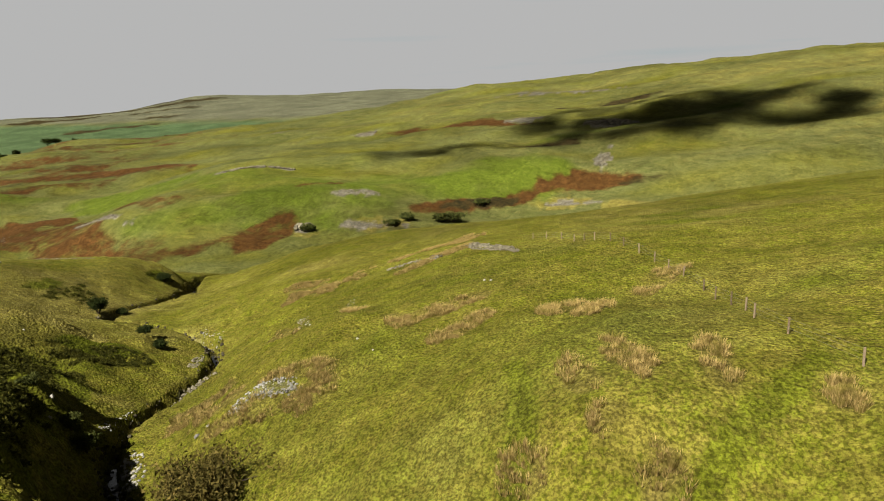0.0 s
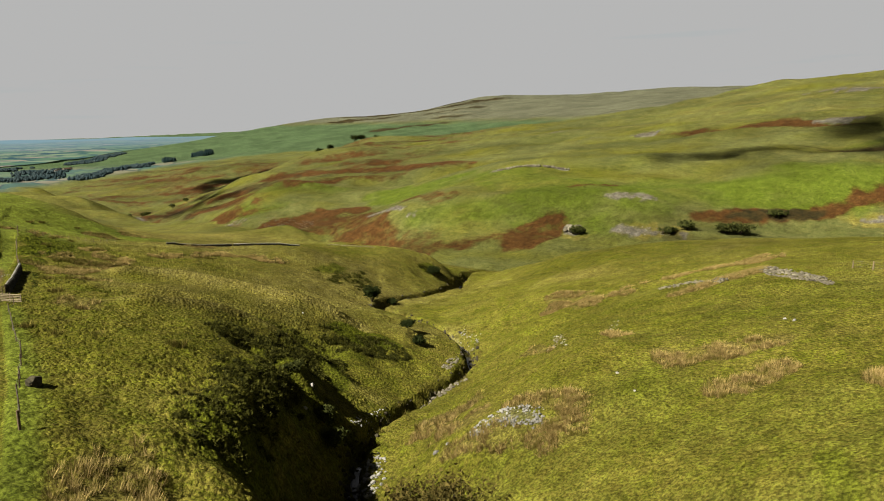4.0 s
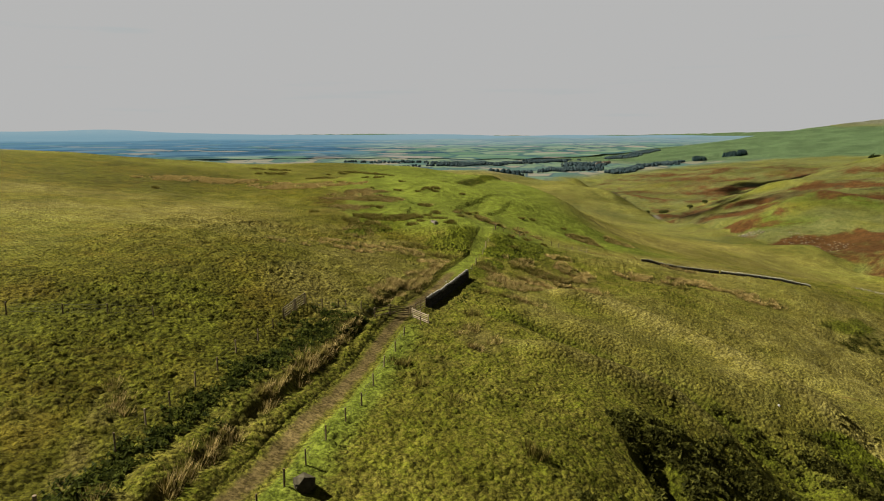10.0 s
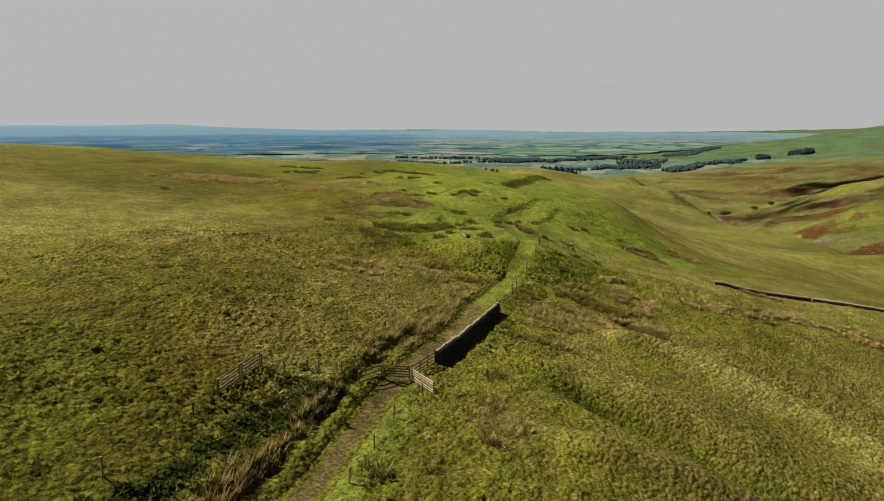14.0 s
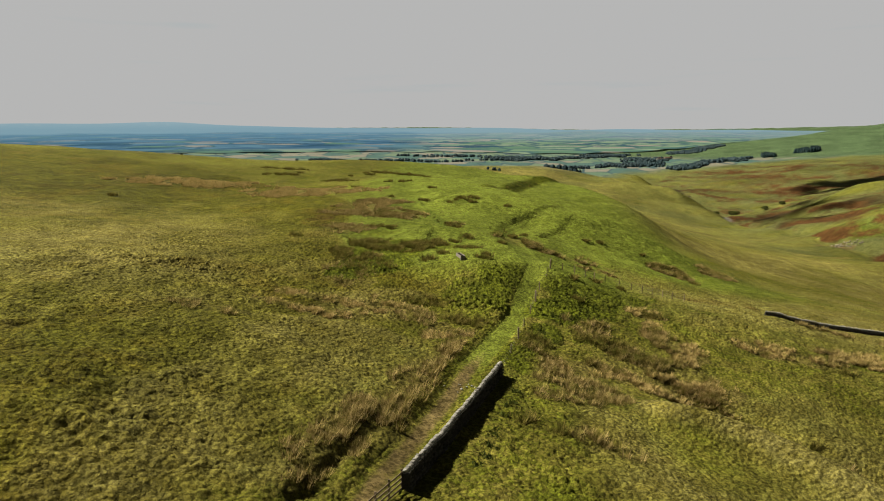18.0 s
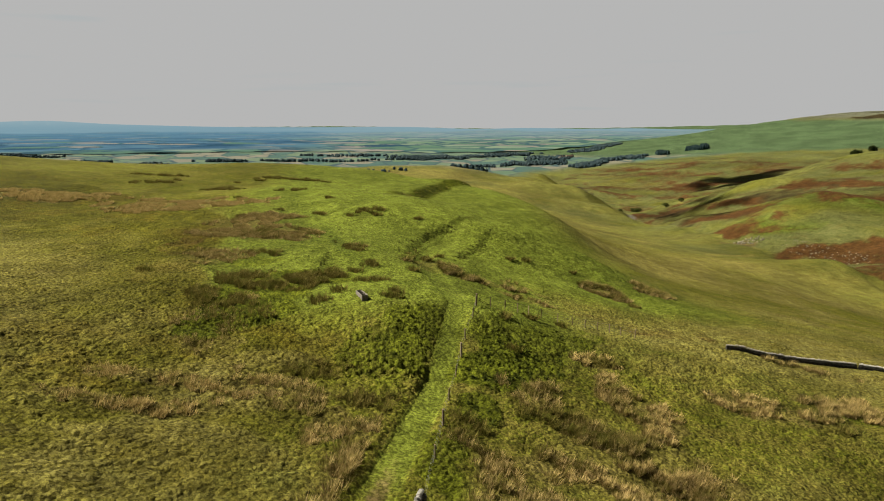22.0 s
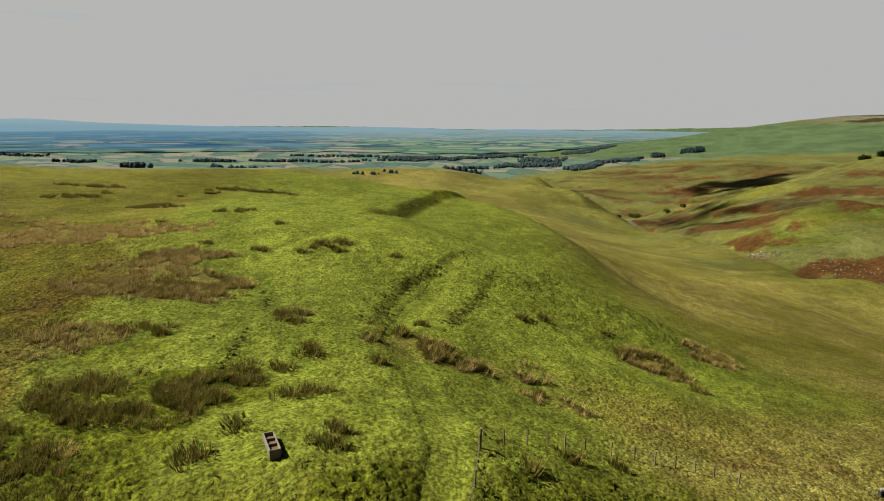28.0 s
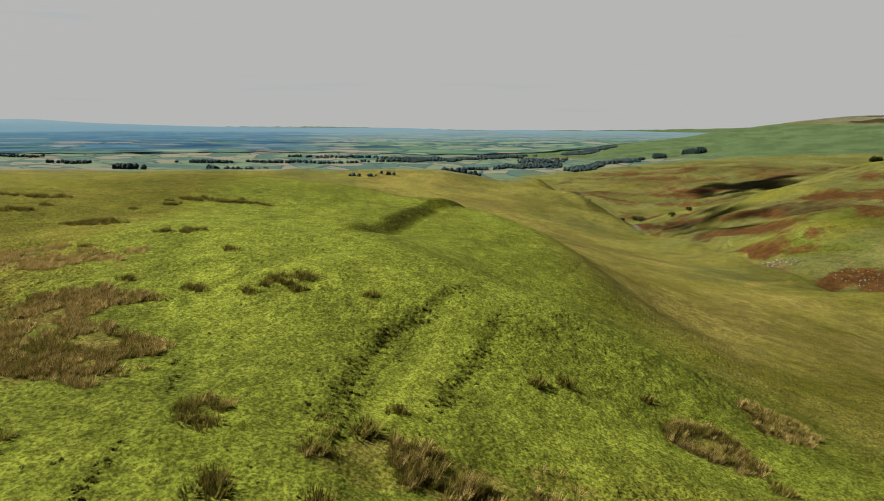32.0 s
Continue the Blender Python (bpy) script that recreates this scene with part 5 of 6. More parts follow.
def joined_stones(name, mats, meshes, parent):
    """Many stones as one mesh."""
    vs, fs, at = [], [], 0
    for k, m in enumerate(mats):
        me = meshes[k % len(meshes)]
        co = np.empty(len(me.vertices) * 3)
        me.vertices.foreach_get("co", co)
        co = co.reshape(-1, 3) @ np.array(m.to_3x3()).T + np.array(m.translation)
        vs.append(co)
        fs += [[at + i for i in p.vertices] for p in me.polygons]
        at += len(co)
    ob = from_arrays(name, np.concatenate(vs), [f[:3] for f in fs], meshes[0].materials[0], False)
    ob.parent = parent
    return ob


def dry_wall(a, b, tall, label, single, gap=()):
    """Dry-stone wall from a to b: a rubble core, coursed face stones and a row of cope stones set on edge."""
    thing = holder("dry_stone_wall", *a)
    base = thing.matrix_basis.translation
    way = Vector((b[0] - a[0], b[1] - a[1], 0))
    size = way.length
    w = way.normalized()
    s = Vector((w.y, -w.x, 0))
    gz = lambda d: ground_z(base.x + w.x * d, base.y + w.y * d) - base.z
    n = max(2, int(size / 1.0))
    bm = bmesh.new()
    rings = []
    for k in range(n + 1):
        d = size * k / n
        z = gz(d)
        rings.append([bm.verts.new(w * d + s * i + Vector((0, 0, z + h))) for i, h in ((-0.24, -0.3), (0.24, -0.3), (0.17, tall - 0.08), (-0.17, tall - 0.08))])
    for p, q in zip(rings, rings[1:]):
        for k in range(4):
            bm.faces.new((p[k], p[(k + 1) % 4], q[(k + 1) % 4], q[k]))
    bm.faces.new(rings[0][::-1])
    bm.faces.new(rings[-1])
    part("core", bm, stone_mat, thing, "rubble filling of the wall")
    turn = math.degrees(math.atan2(w.y, w.x))
    rest, courses = [], int(tall / 0.21)
    for side in (1, -1):
        for row in range(courses):
            d = rng.uniform(0, 0.3)
            while d < size:
                long = rng.uniform(0.28, 0.55)
                h = row * (tall / courses) + 0.08
                m = Matrix.Translation(w * (d + long / 2) + s * side * (0.25 - 0.07 * h / tall) + Vector((0, 0, gz(d) + h))) @ pose(0, 0, 0, rng.uniform(-6, 6), rng.uniform(-6, 6), turn + rng.uniform(-5, 5)) @ Matrix.Diagonal((long * 1.05, 0.24, 0.24, 1))
                if single and side == 1:
                    put_stone("stone", STONES[rng.integers(8)], thing, m)
                else:
                    rest.append(m)
                d += long
    caps, d = [], 0.0
    while d < size:
        t = rng.uniform(0.11, 0.2)
        m = Matrix.Translation(w * (d + t / 2) + Vector((0, 0, gz(d) + tall + 0.02 + rng.uniform(-0.03, 0.05)))) @ pose(0, 0, 0, rng.uniform(-6, 6), rng.uniform(-14, 14), turn + rng.uniform(-8, 8)) @ Matrix.Diagonal((t * 1.25, 0.5, rng.uniform(0.28, 0.40), 1))
        if single:
            put_stone("cope_stone", COPES[rng.integers(6)], thing, m)
        else:
            caps.append(m)
        d += t
    if caps:
        joined_stones("cope_stones", caps, COPES, thing)["kind"] = "stuff"
    joined_stones("face_stones", rest, STONES, thing)["kind"] = "stuff"
    return tagged(thing, label, "wall", "dry-stone walls")


# a stone trough on the knoll
def water_trough():
    thing = holder("water_trough", 2.9, 96.3, ground_z(2.9, 96.3) - 0.03, 15)
    bm = bmesh.new()
    long, wide, tall, t = 1.15, 0.32, 0.55, 0.07

    def box(x0, x1, y0, y1, z0, z1):
        v = [bm.verts.new((x, y, z)) for z in (z0, z1) for x, y in ((x0, y0), (x1, y0), (x1, y1), (x0, y1))]
        for f in ((3, 2, 1, 0), (4, 5, 6, 7), (0, 1, 5, 4), (1, 2, 6, 5), (2, 3, 7, 6), (3, 0, 4, 7)):
            bm.faces.new([v[i] for i in f])
    box(-wide, -wide + t, -long, long, 0.1, tall)
    box(wide - t, wide, -long, long, 0.1, tall)
    box(-wide + t, wide - t, -long, -long + t, 0.1, tall)
    box(-wide + t, wide - t, long - t, long, 0.1, tall)
    bmesh.ops.bevel(bm, geom=bm.edges[:], offset=0.015, segments=1, affect="EDGES")
    part("basin", bm, trough_mat, thing)
    bm = bmesh.new()
    box(-wide + t, wide - t, -long + t, long - t, 0.1, 0.34)
    part("floor_of_basin", bm, rust_mat, thing, "brown silt in the basin")
    for y in (-0.25, 0.45):
        bm = bmesh.new()
        box(-wide + t, wide - t, y - 0.04, y + 0.04, 0.34, tall - 0.06)
        part("divider", bm, trough_mat, thing)
    for y in (-long + 0.25, long - 0.25):
        bm = bmesh.new()
        box(-wide + 0.02, wide - 0.02, y - 0.14, y + 0.14, -0.12, 0.1)
        part("foot", bm, trough_mat, thing)
    return tagged(thing, "long pale stone drinking trough with brown lining", "trough")


water_trough()


def boulder(x, y, size, meshes, label, flat=0.7, name="boulder"):
    ob = new(name, meshes[int(rng.integers(len(meshes)))])
    ob.matrix_basis = pose(x, y, ground_z(x, y) + size * flat * 0.22, rng.uniform(-12, 12), rng.uniform(-12, 12), rng.uniform(0, 360)) @ Matrix.Diagonal((size, size * rng.uniform(0.65, 0.95), size * flat, 1))
    return tagged(ob, label, "boulder", "boulders")


boulder(-10.6, 1.2, 1.5, DARK_ROCKS, "dark angular boulder beside the track fence", 0.9)
for x, y, size in ((14.8, 7.1, 1.0), (18.7, 7.2, 1.1), (15.9, 5.2, 0.7), (35.6, 32.4, 0.6), (13.4, 1.1, 0.8), (18.8, -12.4, 0.9), (19.6, -13.2, 0.6), (12.1, -7.1, 0.8), (13, -6, 0.6), (41.8, -12.2, 0.5),
                   (29.7, -25.5, 0.5), (26.9, -28.7, 0.4), (45.6, -35.9, 0.6), (46.5, -34.8, 0.5), (15.6, 7.6, 0.7)):
    boulder(x, y, size, ROCKS, "pale limestone boulder on the grassy bank", 0.65)


def lay_stones(thing, mats, meshes, label):
    for m in mats[:90]:
        put_stone("stone", meshes[rng.integers(6)], thing, m)
    if mats[90:]:
        joined_stones("rubble", mats[90:], meshes, thing)["kind"] = "stuff"
    return tagged(thing, label, "stones", "loose stones")


def rubble_line(kind, line, wide, per_m, label, low=0.2, high=0.5, meshes=ROCKS):
    """Stones fallen along the line of an old wall, heaped highest on the line."""
    thing = holder(kind, *line[0])
    base = thing.matrix_basis.translation
    mats = []
    for px, py, _ in sampled([(*q, 0) for q in line], 1 / per_m):
        off = rng.normal(0, wide, 2)
        x, y, size = px + off[0], py + off[1], rng.uniform(low, high)
        lift = 0.3 * math.exp(-float(off @ off) / (wide * wide)) * rng.uniform(0, 1)
        mats.append(Matrix.Translation((x - base.x, y - base.y, ground_z(x, y) - base.z + size * 0.15 + lift)) @ pose(0, 0, 0, rng.uniform(0, 40), rng.uniform(0, 40), rng.uniform(0, 360)) @ Matrix.Diagonal((size, size * 0.8, size * 0.6, 1)))
    return lay_stones(thing, mats, meshes, label)


def stone_heap(cx, cy, rx, ry, turn, count, label, low=0.18, high=0.5, kind="stone_heap"):
    meshes = ROCKS if high < 0.8 else GREY_ROCKS
    thing = holder(kind, cx, cy)
    base = thing.matrix_basis.translation
    c, s = math.cos(radians(turn)), math.sin(radians(turn))
    mats = []
    for k in range(count):
        r, a = math.sqrt(rng.uniform(0, 1)), rng.uniform(0, 6.283)
        u, v = rx * r * math.cos(a), ry * r * math.sin(a)
        x, y = cx + u * c - v * s, cy + u * s + v * c
        size = rng.uniform(low, high)
        mats.append(Matrix.Translation((x - base.x, y - base.y, ground_z(x, y) - base.z + size * 0.18)) @ pose(0, 0, 0, rng.uniform(0, 40), rng.uniform(0, 40), rng.uniform(0, 360)) @ Matrix.Diagonal((size, size * 0.8, size * 0.6, 1)))
    return lay_stones(thing, mats, meshes, label)


rubble_line("ruined_fold", [(20.4, -15.5), (22.3, -15.6), (22.9, -21.3), (21.4, -22.6), (20.4, -15.5)], 0.32, 13, "tumbled pale field stones of a small ruined fold among rushes")
rubble_line("ruined_wall", [(72.6, -9.8), (76.9, -13.6), (67.7, -20.9)], 0.6, 12, "grey rubble of an old wall in a grassy corner", 0.25, 0.7, GREY_ROCKS)
rubble_line("ruined_wall", [(96, 105), (100, 98), (104, 93)], 0.35, 9, "broken line of a ruined dry-stone wall", 0.25, 0.6, GREY_ROCKS)
rubble_line("stone_heap", [(41.5, -10.5), (43.4, -9.6), (46.5, -8)], 0.4, 9, "line of grey stones down the grassy bank", 0.15, 0.4, GREY_ROCKS)
stone_heap(69.5, -28.5, 9.5, 1.7, 45, 330, "tumbled grey rubble of an old wall in grass", 0.3, 0.8, "ruined_wall")
stone_heap(47, -8, 5, 0.7, 40, 40, "loose pale stones down the grassy bank", 0.15, 0.4)
stone_heap(50, -14, 3, 0.5, 20, 24, "scatter of pale stones in grass", 0.15, 0.35)
stone_heap(16, -6, 5, 1.6, 42, 110, "pale stones beside the stream bed", 0.2, 0.7)
stone_heap(27, 5.5, 5, 1.0, 10, 70, "pale stones at the stream edge", 0.15, 0.45)
stone_heap(66, 24, 4, 2.0, 60, 70, "pale shingle at the stream bend", 0.15, 0.5)
stone_heap(2, 59, 1.5, 1.0, 0, 12, "few fallen stones by the wall end", 0.15, 0.3)
stone_heap(303, 180, 1.8, 23, 15, 150, "grey limestone crag along the hillside", 0.8, 2.8, "limestone_crag")
stone_heap(273, 99, 3, 11, 25, 110, "grey limestone scree on the hillside", 0.4, 1.3, "scree")
stone_heap(229, 226, 3, 20, -15, 130, "grey boulders scattered over bracken", 0.4, 1.4, "scree")
stone_heap(236, 330, 10, 30, 5, 120, "pale stones on the steep bank above the beck", 0.4, 1.3, "scree")
stone_heap(228, 385, 5, 12, 5, 60, "broken rock bank at the beck", 0.6, 2.0, "scree")
stone_heap(356, -12, 15, 3, 0, 110, "grey scree down a shaded gill", 0.5, 1.6, "scree")
stone_heap(248, 80, 3.5, 12, 10, 100, "loose scree on a steep eroded bank", 0.4, 1.2, "scree")
stone_heap(479, 196, 4, 10, 20, 90, "grey limestone scree high on the hillside", 0.6, 1.8, "scree")
stone_heap(453, -2, 5, 16, 10, 110, "grey limestone pavement in cloud shade", 0.8, 2.6, "scree")
stone_heap(240, 111, 3.2, 4.5, 0, 26, "pale rounded outcrop above the beck", 2.0, 5.0, "outcrop")
stone_heap(52, 16, 4.5, 0.9, 30, 60, "dark rocks in the stream bed", 0.25, 0.8)
stone_heap(40, 6, 6, 0.9, 5, 70, "dark rocks in the stream bed", 0.25, 0.8)
stone_heap(72, 56, 3, 1.2, 20, 40, "rocks at a small fall in the stream", 0.25, 0.8)


# ---- the stream ----
def stream_rocks(line, count, label):
    """Dark rocks and clods lining the stream bed."""
    pts = sampled([(*p[:2], 0) for p in line], 0.4)
    thing = holder("stream_rocks", *line[len(line) // 2][:2])
    base = thing.matrix_basis.translation
    mats = []
    for k in range(count):
        p = pts[int(rng.integers(len(pts)))]
        x, y = p[0] + rng.normal(0, 0.75), p[1] + rng.normal(0, 0.75)
        size = rng.uniform(0.3, 0.95)
        mats.append(Matrix.Translation((x - base.x, y - base.y, ground_z(x, y) - base.z + size * 0.1)) @ pose(0, 0, 0, rng.uniform(0, 40), rng.uniform(0, 40), rng.uniform(0, 360)) @ Matrix.Diagonal((size, size * 0.8, size * 0.6, 1)))
    for m in mats[:90]:
        put_stone("rock", DARK_ROCKS[int(rng.integers(4))], thing, m)
    joined_stones("rubble", mats[90:], DARK_ROCKS, thing)["kind"] = "stuff"
    return tagged(thing, label, "rocks", "stream rocks")


stream_rocks(STREAM[5:9], 170, "dark wet rocks along the gully stream")
stream_rocks(STREAM[8:14], 240, "dark rocks and clods along the winding stream")
stream_rocks(STREAM[13:], 200, "dark rocks where the stream drops to the beck")


def water_material():
    m, t, b = material("dark peaty water", 0.25)
    b.inputs["Base Color"].default_value = (0.012, 0.010, 0.006, 1)
    b.inputs["Specular IOR Level"].default_value = 0.25
    n_bump(t, b, n_noise(t, 2.5, 3), 0.25, 0.04)
    return m


def ribbon(name, line, wide, mat, lift, label):
    pts = sampled(line, 1.2)
    pts = np.array([p[:2] for p in pts])
    pts[1:-1] = (pts[:-2] + pts[1:-1] * 2 + pts[2:]) / 4
    d = np.gradient(pts, axis=0)
    d /= np.linalg.norm(d, axis=1, keepdims=True)
    nrm = np.stack([-d[:, 1], d[:, 0]], 1)
    w = wide * (1 + 0.35 * value_noise(pts[:, 0], pts[:, 1], 3, 71))
    z = height(pts[:, 0], pts[:, 1])
    z = np.minimum.accumulate(z) + lift
    l, r = pts + nrm * w[:, None], pts - nrm * w[:, None]
    v = np.concatenate([np.column_stack([l, z]), np.column_stack([r, z])])
    n = len(pts)
    f = [(i, n + i, n + i + 1, i + 1) for i in range(n - 1)]
    return tagged(from_arrays(name, v, f, mat), label, "water", kind="structure")


water_mat = water_material()
ribbon("water", STREAM[2:], 0.42, water_mat, 0.12, "narrow dark peaty stream in its stony bed")


# ---- bushes and trees ----
def limb(bm, a, b, r0, r1, sides=6):
    a, b = Vector(a), Vector(b)
    w = (b - a).normalized()
    s = w.cross(Vector((0.3, 0.9, 0.1))).normalized()
    u = s.cross(w)
    ring = [[bm.verts.new(p + (s * math.cos(k * 6.2832 / sides) + u * math.sin(k * 6.2832 / sides)) * r) for k in range(sides)] for p, r in ((a, r0), (b, r1))]
    for k in range(sides):
        bm.faces.new((ring[0][k], ring[0][(k + 1) % sides], ring[1][(k + 1) % sides], ring[1][k]))
    bm.faces.new(ring[1])


def bush(kind, x, y, wide, tall, mat, label, leaves=2600, stems=7, leaf=0.09, group="bushes", trunk=0.0, sink=0.1):
    thing = holder(kind, x, y, ground_z(x, y) - sink)
    bm = bmesh.new()
    tips = []
    if trunk:
        limb(bm, (0, 0, 0), (0.05, 0.03, trunk), 0.05 * tall, 0.035 * tall, 8)
    for k in range(stems):
        a, r = k * 6.2832 / stems + rng.uniform(-0.3, 0.3), rng.uniform(0.35, 0.8)
        mid = Vector((math.cos(a) * wide * r * 0.3, math.sin(a) * wide * r * 0.3, trunk + (tall - trunk) * 0.42))
        tip = Vector((math.cos(a) * wide * r * 0.5, math.sin(a) * wide * r * 0.5, trunk + (tall - trunk) * rng.uniform(0.6, 0.92)))
        limb(bm, (0, 0, trunk * 0.9), mid, 0.028 * tall, 0.018 * tall)
        limb(bm, mid, tip, 0.018 * tall, 0.006 * tall)
        tips += [mid.lerp(tip, 0.5), tip]
        for j in range(3):
            q = mid.lerp(tip, rng.uniform(0.2, 0.9)) + Vector((rng.normal(0, wide * 0.16), rng.normal(0, wide * 0.16), rng.uniform(0, tall * 0.15)))
            limb(bm, mid.lerp(tip, 0.3), q, 0.010 * tall, 0.003 * tall, 4)
            tips.append(q)
    part("trunk", bm, bark_mat, thing, "bare grey-brown stems")
    cen = np.array([list(p) for p in tips])
    c = cen[rng.integers(len(cen), size=leaves)] + rng.normal(0, 1, (leaves, 3)) * np.array([wide * 0.11, wide * 0.11, tall * 0.10])
    c[:, 2] = np.maximum(c[:, 2], 0.12 * tall)
    u, v = rng.normal(0, leaf, (leaves, 3)), rng.normal(0, leaf, (leaves, 3))
    tri = np.stack([c + u, c - u * 0.5 + v, c - u * 0.5 - v], 1).reshape(-1, 3)
    crown = from_arrays("crown", tri, np.arange(len(tri)).reshape(-1, 3), mat, False)
    crown.parent = thing
    return tagged(thing, label, "bush" if not trunk else "tree", group)


thorn_mat = leaf_material("thorn leaves", (0.0420, 0.0370, 0.0090), (0.1150, 0.0880, 0.0240))
dark_leaf_mat = leaf_material("dark leaves", (0.0086, 0.0134, 0.0038), (0.0264, 0.0336, 0.0086))
green_leaf_mat = leaf_material("green leaves", (0.0240, 0.0298, 0.0077), (0.0624, 0.0672, 0.0168))
bush("thorn_bush", 8.0, -21.9, 7.2, 5.3, thorn_mat, "wide round thorn bush with thin brownish leaves", 6800, 13, 0.10)
bush("holly_bush", 72.5, 58.5, 3.4, 3.6, dark_leaf_mat, "dark evergreen bush beside the stream", 2600, 7, 0.12)
bush("holly_bush", 76, 56, 2.2, 1.6, dark_leaf_mat, "low dark bush on the stream bank", 1200, 6, 0.11)
for x, y, w, h in ((16, 1.5, 2.2, 2.0), (17.9, 4.3, 2.0, 1.8), (15.2, -1.2, 2.4, 2.2), (17.6, 8.6, 1.6, 1.2)):
    bush("gully_bush", x, y, w, h, green_leaf_mat, "small shaggy bush rooted in the gully bank", 1300, 7, 0.09)
for x, y, w, h in ((112, 77, 3.5, 2.6), (114, 79, 2.6, 2.0), (56, 30, 2.2, 1.6), (53, 24, 2.0, 1.5)):
    bush("bank_bush", x, y, w, h, dark_leaf_mat, "dark low bush on the stream bank", 1300, 7, 0.12)


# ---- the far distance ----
# leaf colours blued to stand in for the haze over far woods
wood_leaf_mat = leaf_material("haze-blue woodland", (0.0155, 0.0275, 0.0300), (0.0320, 0.0460, 0.0450), None, 0.02, 0.2)
fir_mat = leaf_material("haze-blue firs", (0.0086, 0.0182, 0.0173), (0.0192, 0.0317, 0.0278), None, 0.02, 0.1)


def woodland(cx, cy, rx, ry, turn, count, label, tall=13.0, fir=False, name="woodland"):
    """A far wood: many separate small crowns with an uneven outline, joined."""
    r = max(rx, ry) * 1.25
    x, y = rng.uniform(cx - r, cx + r, count * 6), rng.uniform(cy - r, cy + r, count * 6)
    m = patch(x, y, cx, cy, rx, ry, turn, 0.0 if fir else 0.9, max(rx, ry) / 3) > 0.5
    x, y = x[m][:count], y[m][:count]
    n = len(x)
    if not n:
        return
    z = height(x, y)
    h = tall * rng.uniform(0.65, 1.15, n)
    w = h * (0.24 if fir else 0.48) * rng.uniform(0.8, 1.2, n)
    if fir:
        prof = ((0.02, 0.9), (0.35, 1.0), (0.38, 0.7), (0.7, 0.55), (1.0, 0.05))
    else:
        prof = ((0.0, 0.6), (0.25, 1.0), (0.6, 1.0), (0.88, 0.6), (1.0, 0.15))
    k = 7
    ang = np.linspace(0, 2 * np.pi, k, endpoint=False)[None, :] + rng.uniform(0, 6, (n, 1))
    rings = []
    for hh, ww in prof:
        rad = w[:, None] * ww * rng.uniform(0.7, 1.25, (n, k))
        rings.append(np.stack([x[:, None] + rad * np.cos(ang), y[:, None] + rad * np.sin(ang), (z - 0.5)[:, None] + h[:, None] * (hh + rng.uniform(-0.05, 0.05, (n, k)))], -1))
    v = np.stack(rings, 1).reshape(n, -1, 3)
    f = [(j * k + i, j * k + (i + 1) % k, (j + 1) * k + (i + 1) % k, (j + 1) * k + i) for j in range(len(prof) - 1) for i in range(k)]
    f = (np.arange(n) * k * len(prof))[:, None, None] + np.array(f)[None]
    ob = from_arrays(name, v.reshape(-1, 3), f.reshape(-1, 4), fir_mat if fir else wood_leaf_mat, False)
    return tagged(ob, label, "wood", "far woods", "stuff")


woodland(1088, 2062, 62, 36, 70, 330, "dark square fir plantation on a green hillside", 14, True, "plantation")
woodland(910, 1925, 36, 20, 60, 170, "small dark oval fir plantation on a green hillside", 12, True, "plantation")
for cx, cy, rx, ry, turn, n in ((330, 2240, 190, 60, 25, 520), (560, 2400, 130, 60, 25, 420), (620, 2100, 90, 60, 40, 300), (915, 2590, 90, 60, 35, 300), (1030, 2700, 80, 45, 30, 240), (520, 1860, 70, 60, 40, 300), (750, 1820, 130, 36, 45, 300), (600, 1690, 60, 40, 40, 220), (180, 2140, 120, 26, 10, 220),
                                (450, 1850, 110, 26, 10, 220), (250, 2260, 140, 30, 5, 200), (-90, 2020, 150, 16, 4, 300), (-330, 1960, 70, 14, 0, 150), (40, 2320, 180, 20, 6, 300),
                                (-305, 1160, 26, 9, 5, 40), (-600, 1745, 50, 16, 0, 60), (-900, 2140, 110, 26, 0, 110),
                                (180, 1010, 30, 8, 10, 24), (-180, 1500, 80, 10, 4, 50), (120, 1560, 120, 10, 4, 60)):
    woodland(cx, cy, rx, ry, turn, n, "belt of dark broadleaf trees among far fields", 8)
for cx, cy, rx, ry, turn, n in ((64, 857, 9, 5, 20, 9), (30, 835, 16, 4, 5, 12)):
    woodland(cx, cy, rx, ry, turn, n, "low dark thorn scrub behind the knoll", 4)

# hillside trees and shrubs, one by one
for x, y, w, h in ((522, 672, 9, 9), (536, 668, 8, 8), (566, 654, 11, 9), (574, 650, 9, 8), (594, 642, 9, 9), (690, 590, 7, 6)):
    bush("hillside_tree", x, y, w, h, dark_leaf_mat, "dark windswept tree on the pale hillside skyline", 700, 6, 0.55, "hillside trees", 1.6, 0.3)
for x, y, w, h in ((268, 47, 9, 5), (262, 52, 6, 4), (256, 65, 6, 4), (250, 70, 5, 3), (300, -76, 6, 4), (306, -84, 7, 5), (309, -92, 6, 4.5), (312, -98, 8, 5), (290, -40, 5, 3.5), (286, -46, 5, 3), (238, 108, 6, 3.5), (290, 40, 6, 3), (330, 700, 5, 4), (342, 690, 5, 4), (300, 750, 8, 5),
                   (318, 742, 7, 5), (352, 830, 9, 6), (362, 850, 9, 6), (345, 800, 6, 5)):
    bush("hillside_shrub", x, y, w, h, green_leaf_mat, "dark round shrub on the steep bank", 500, 6, 0.4, "hillside shrubs", 0.0, 0.4)


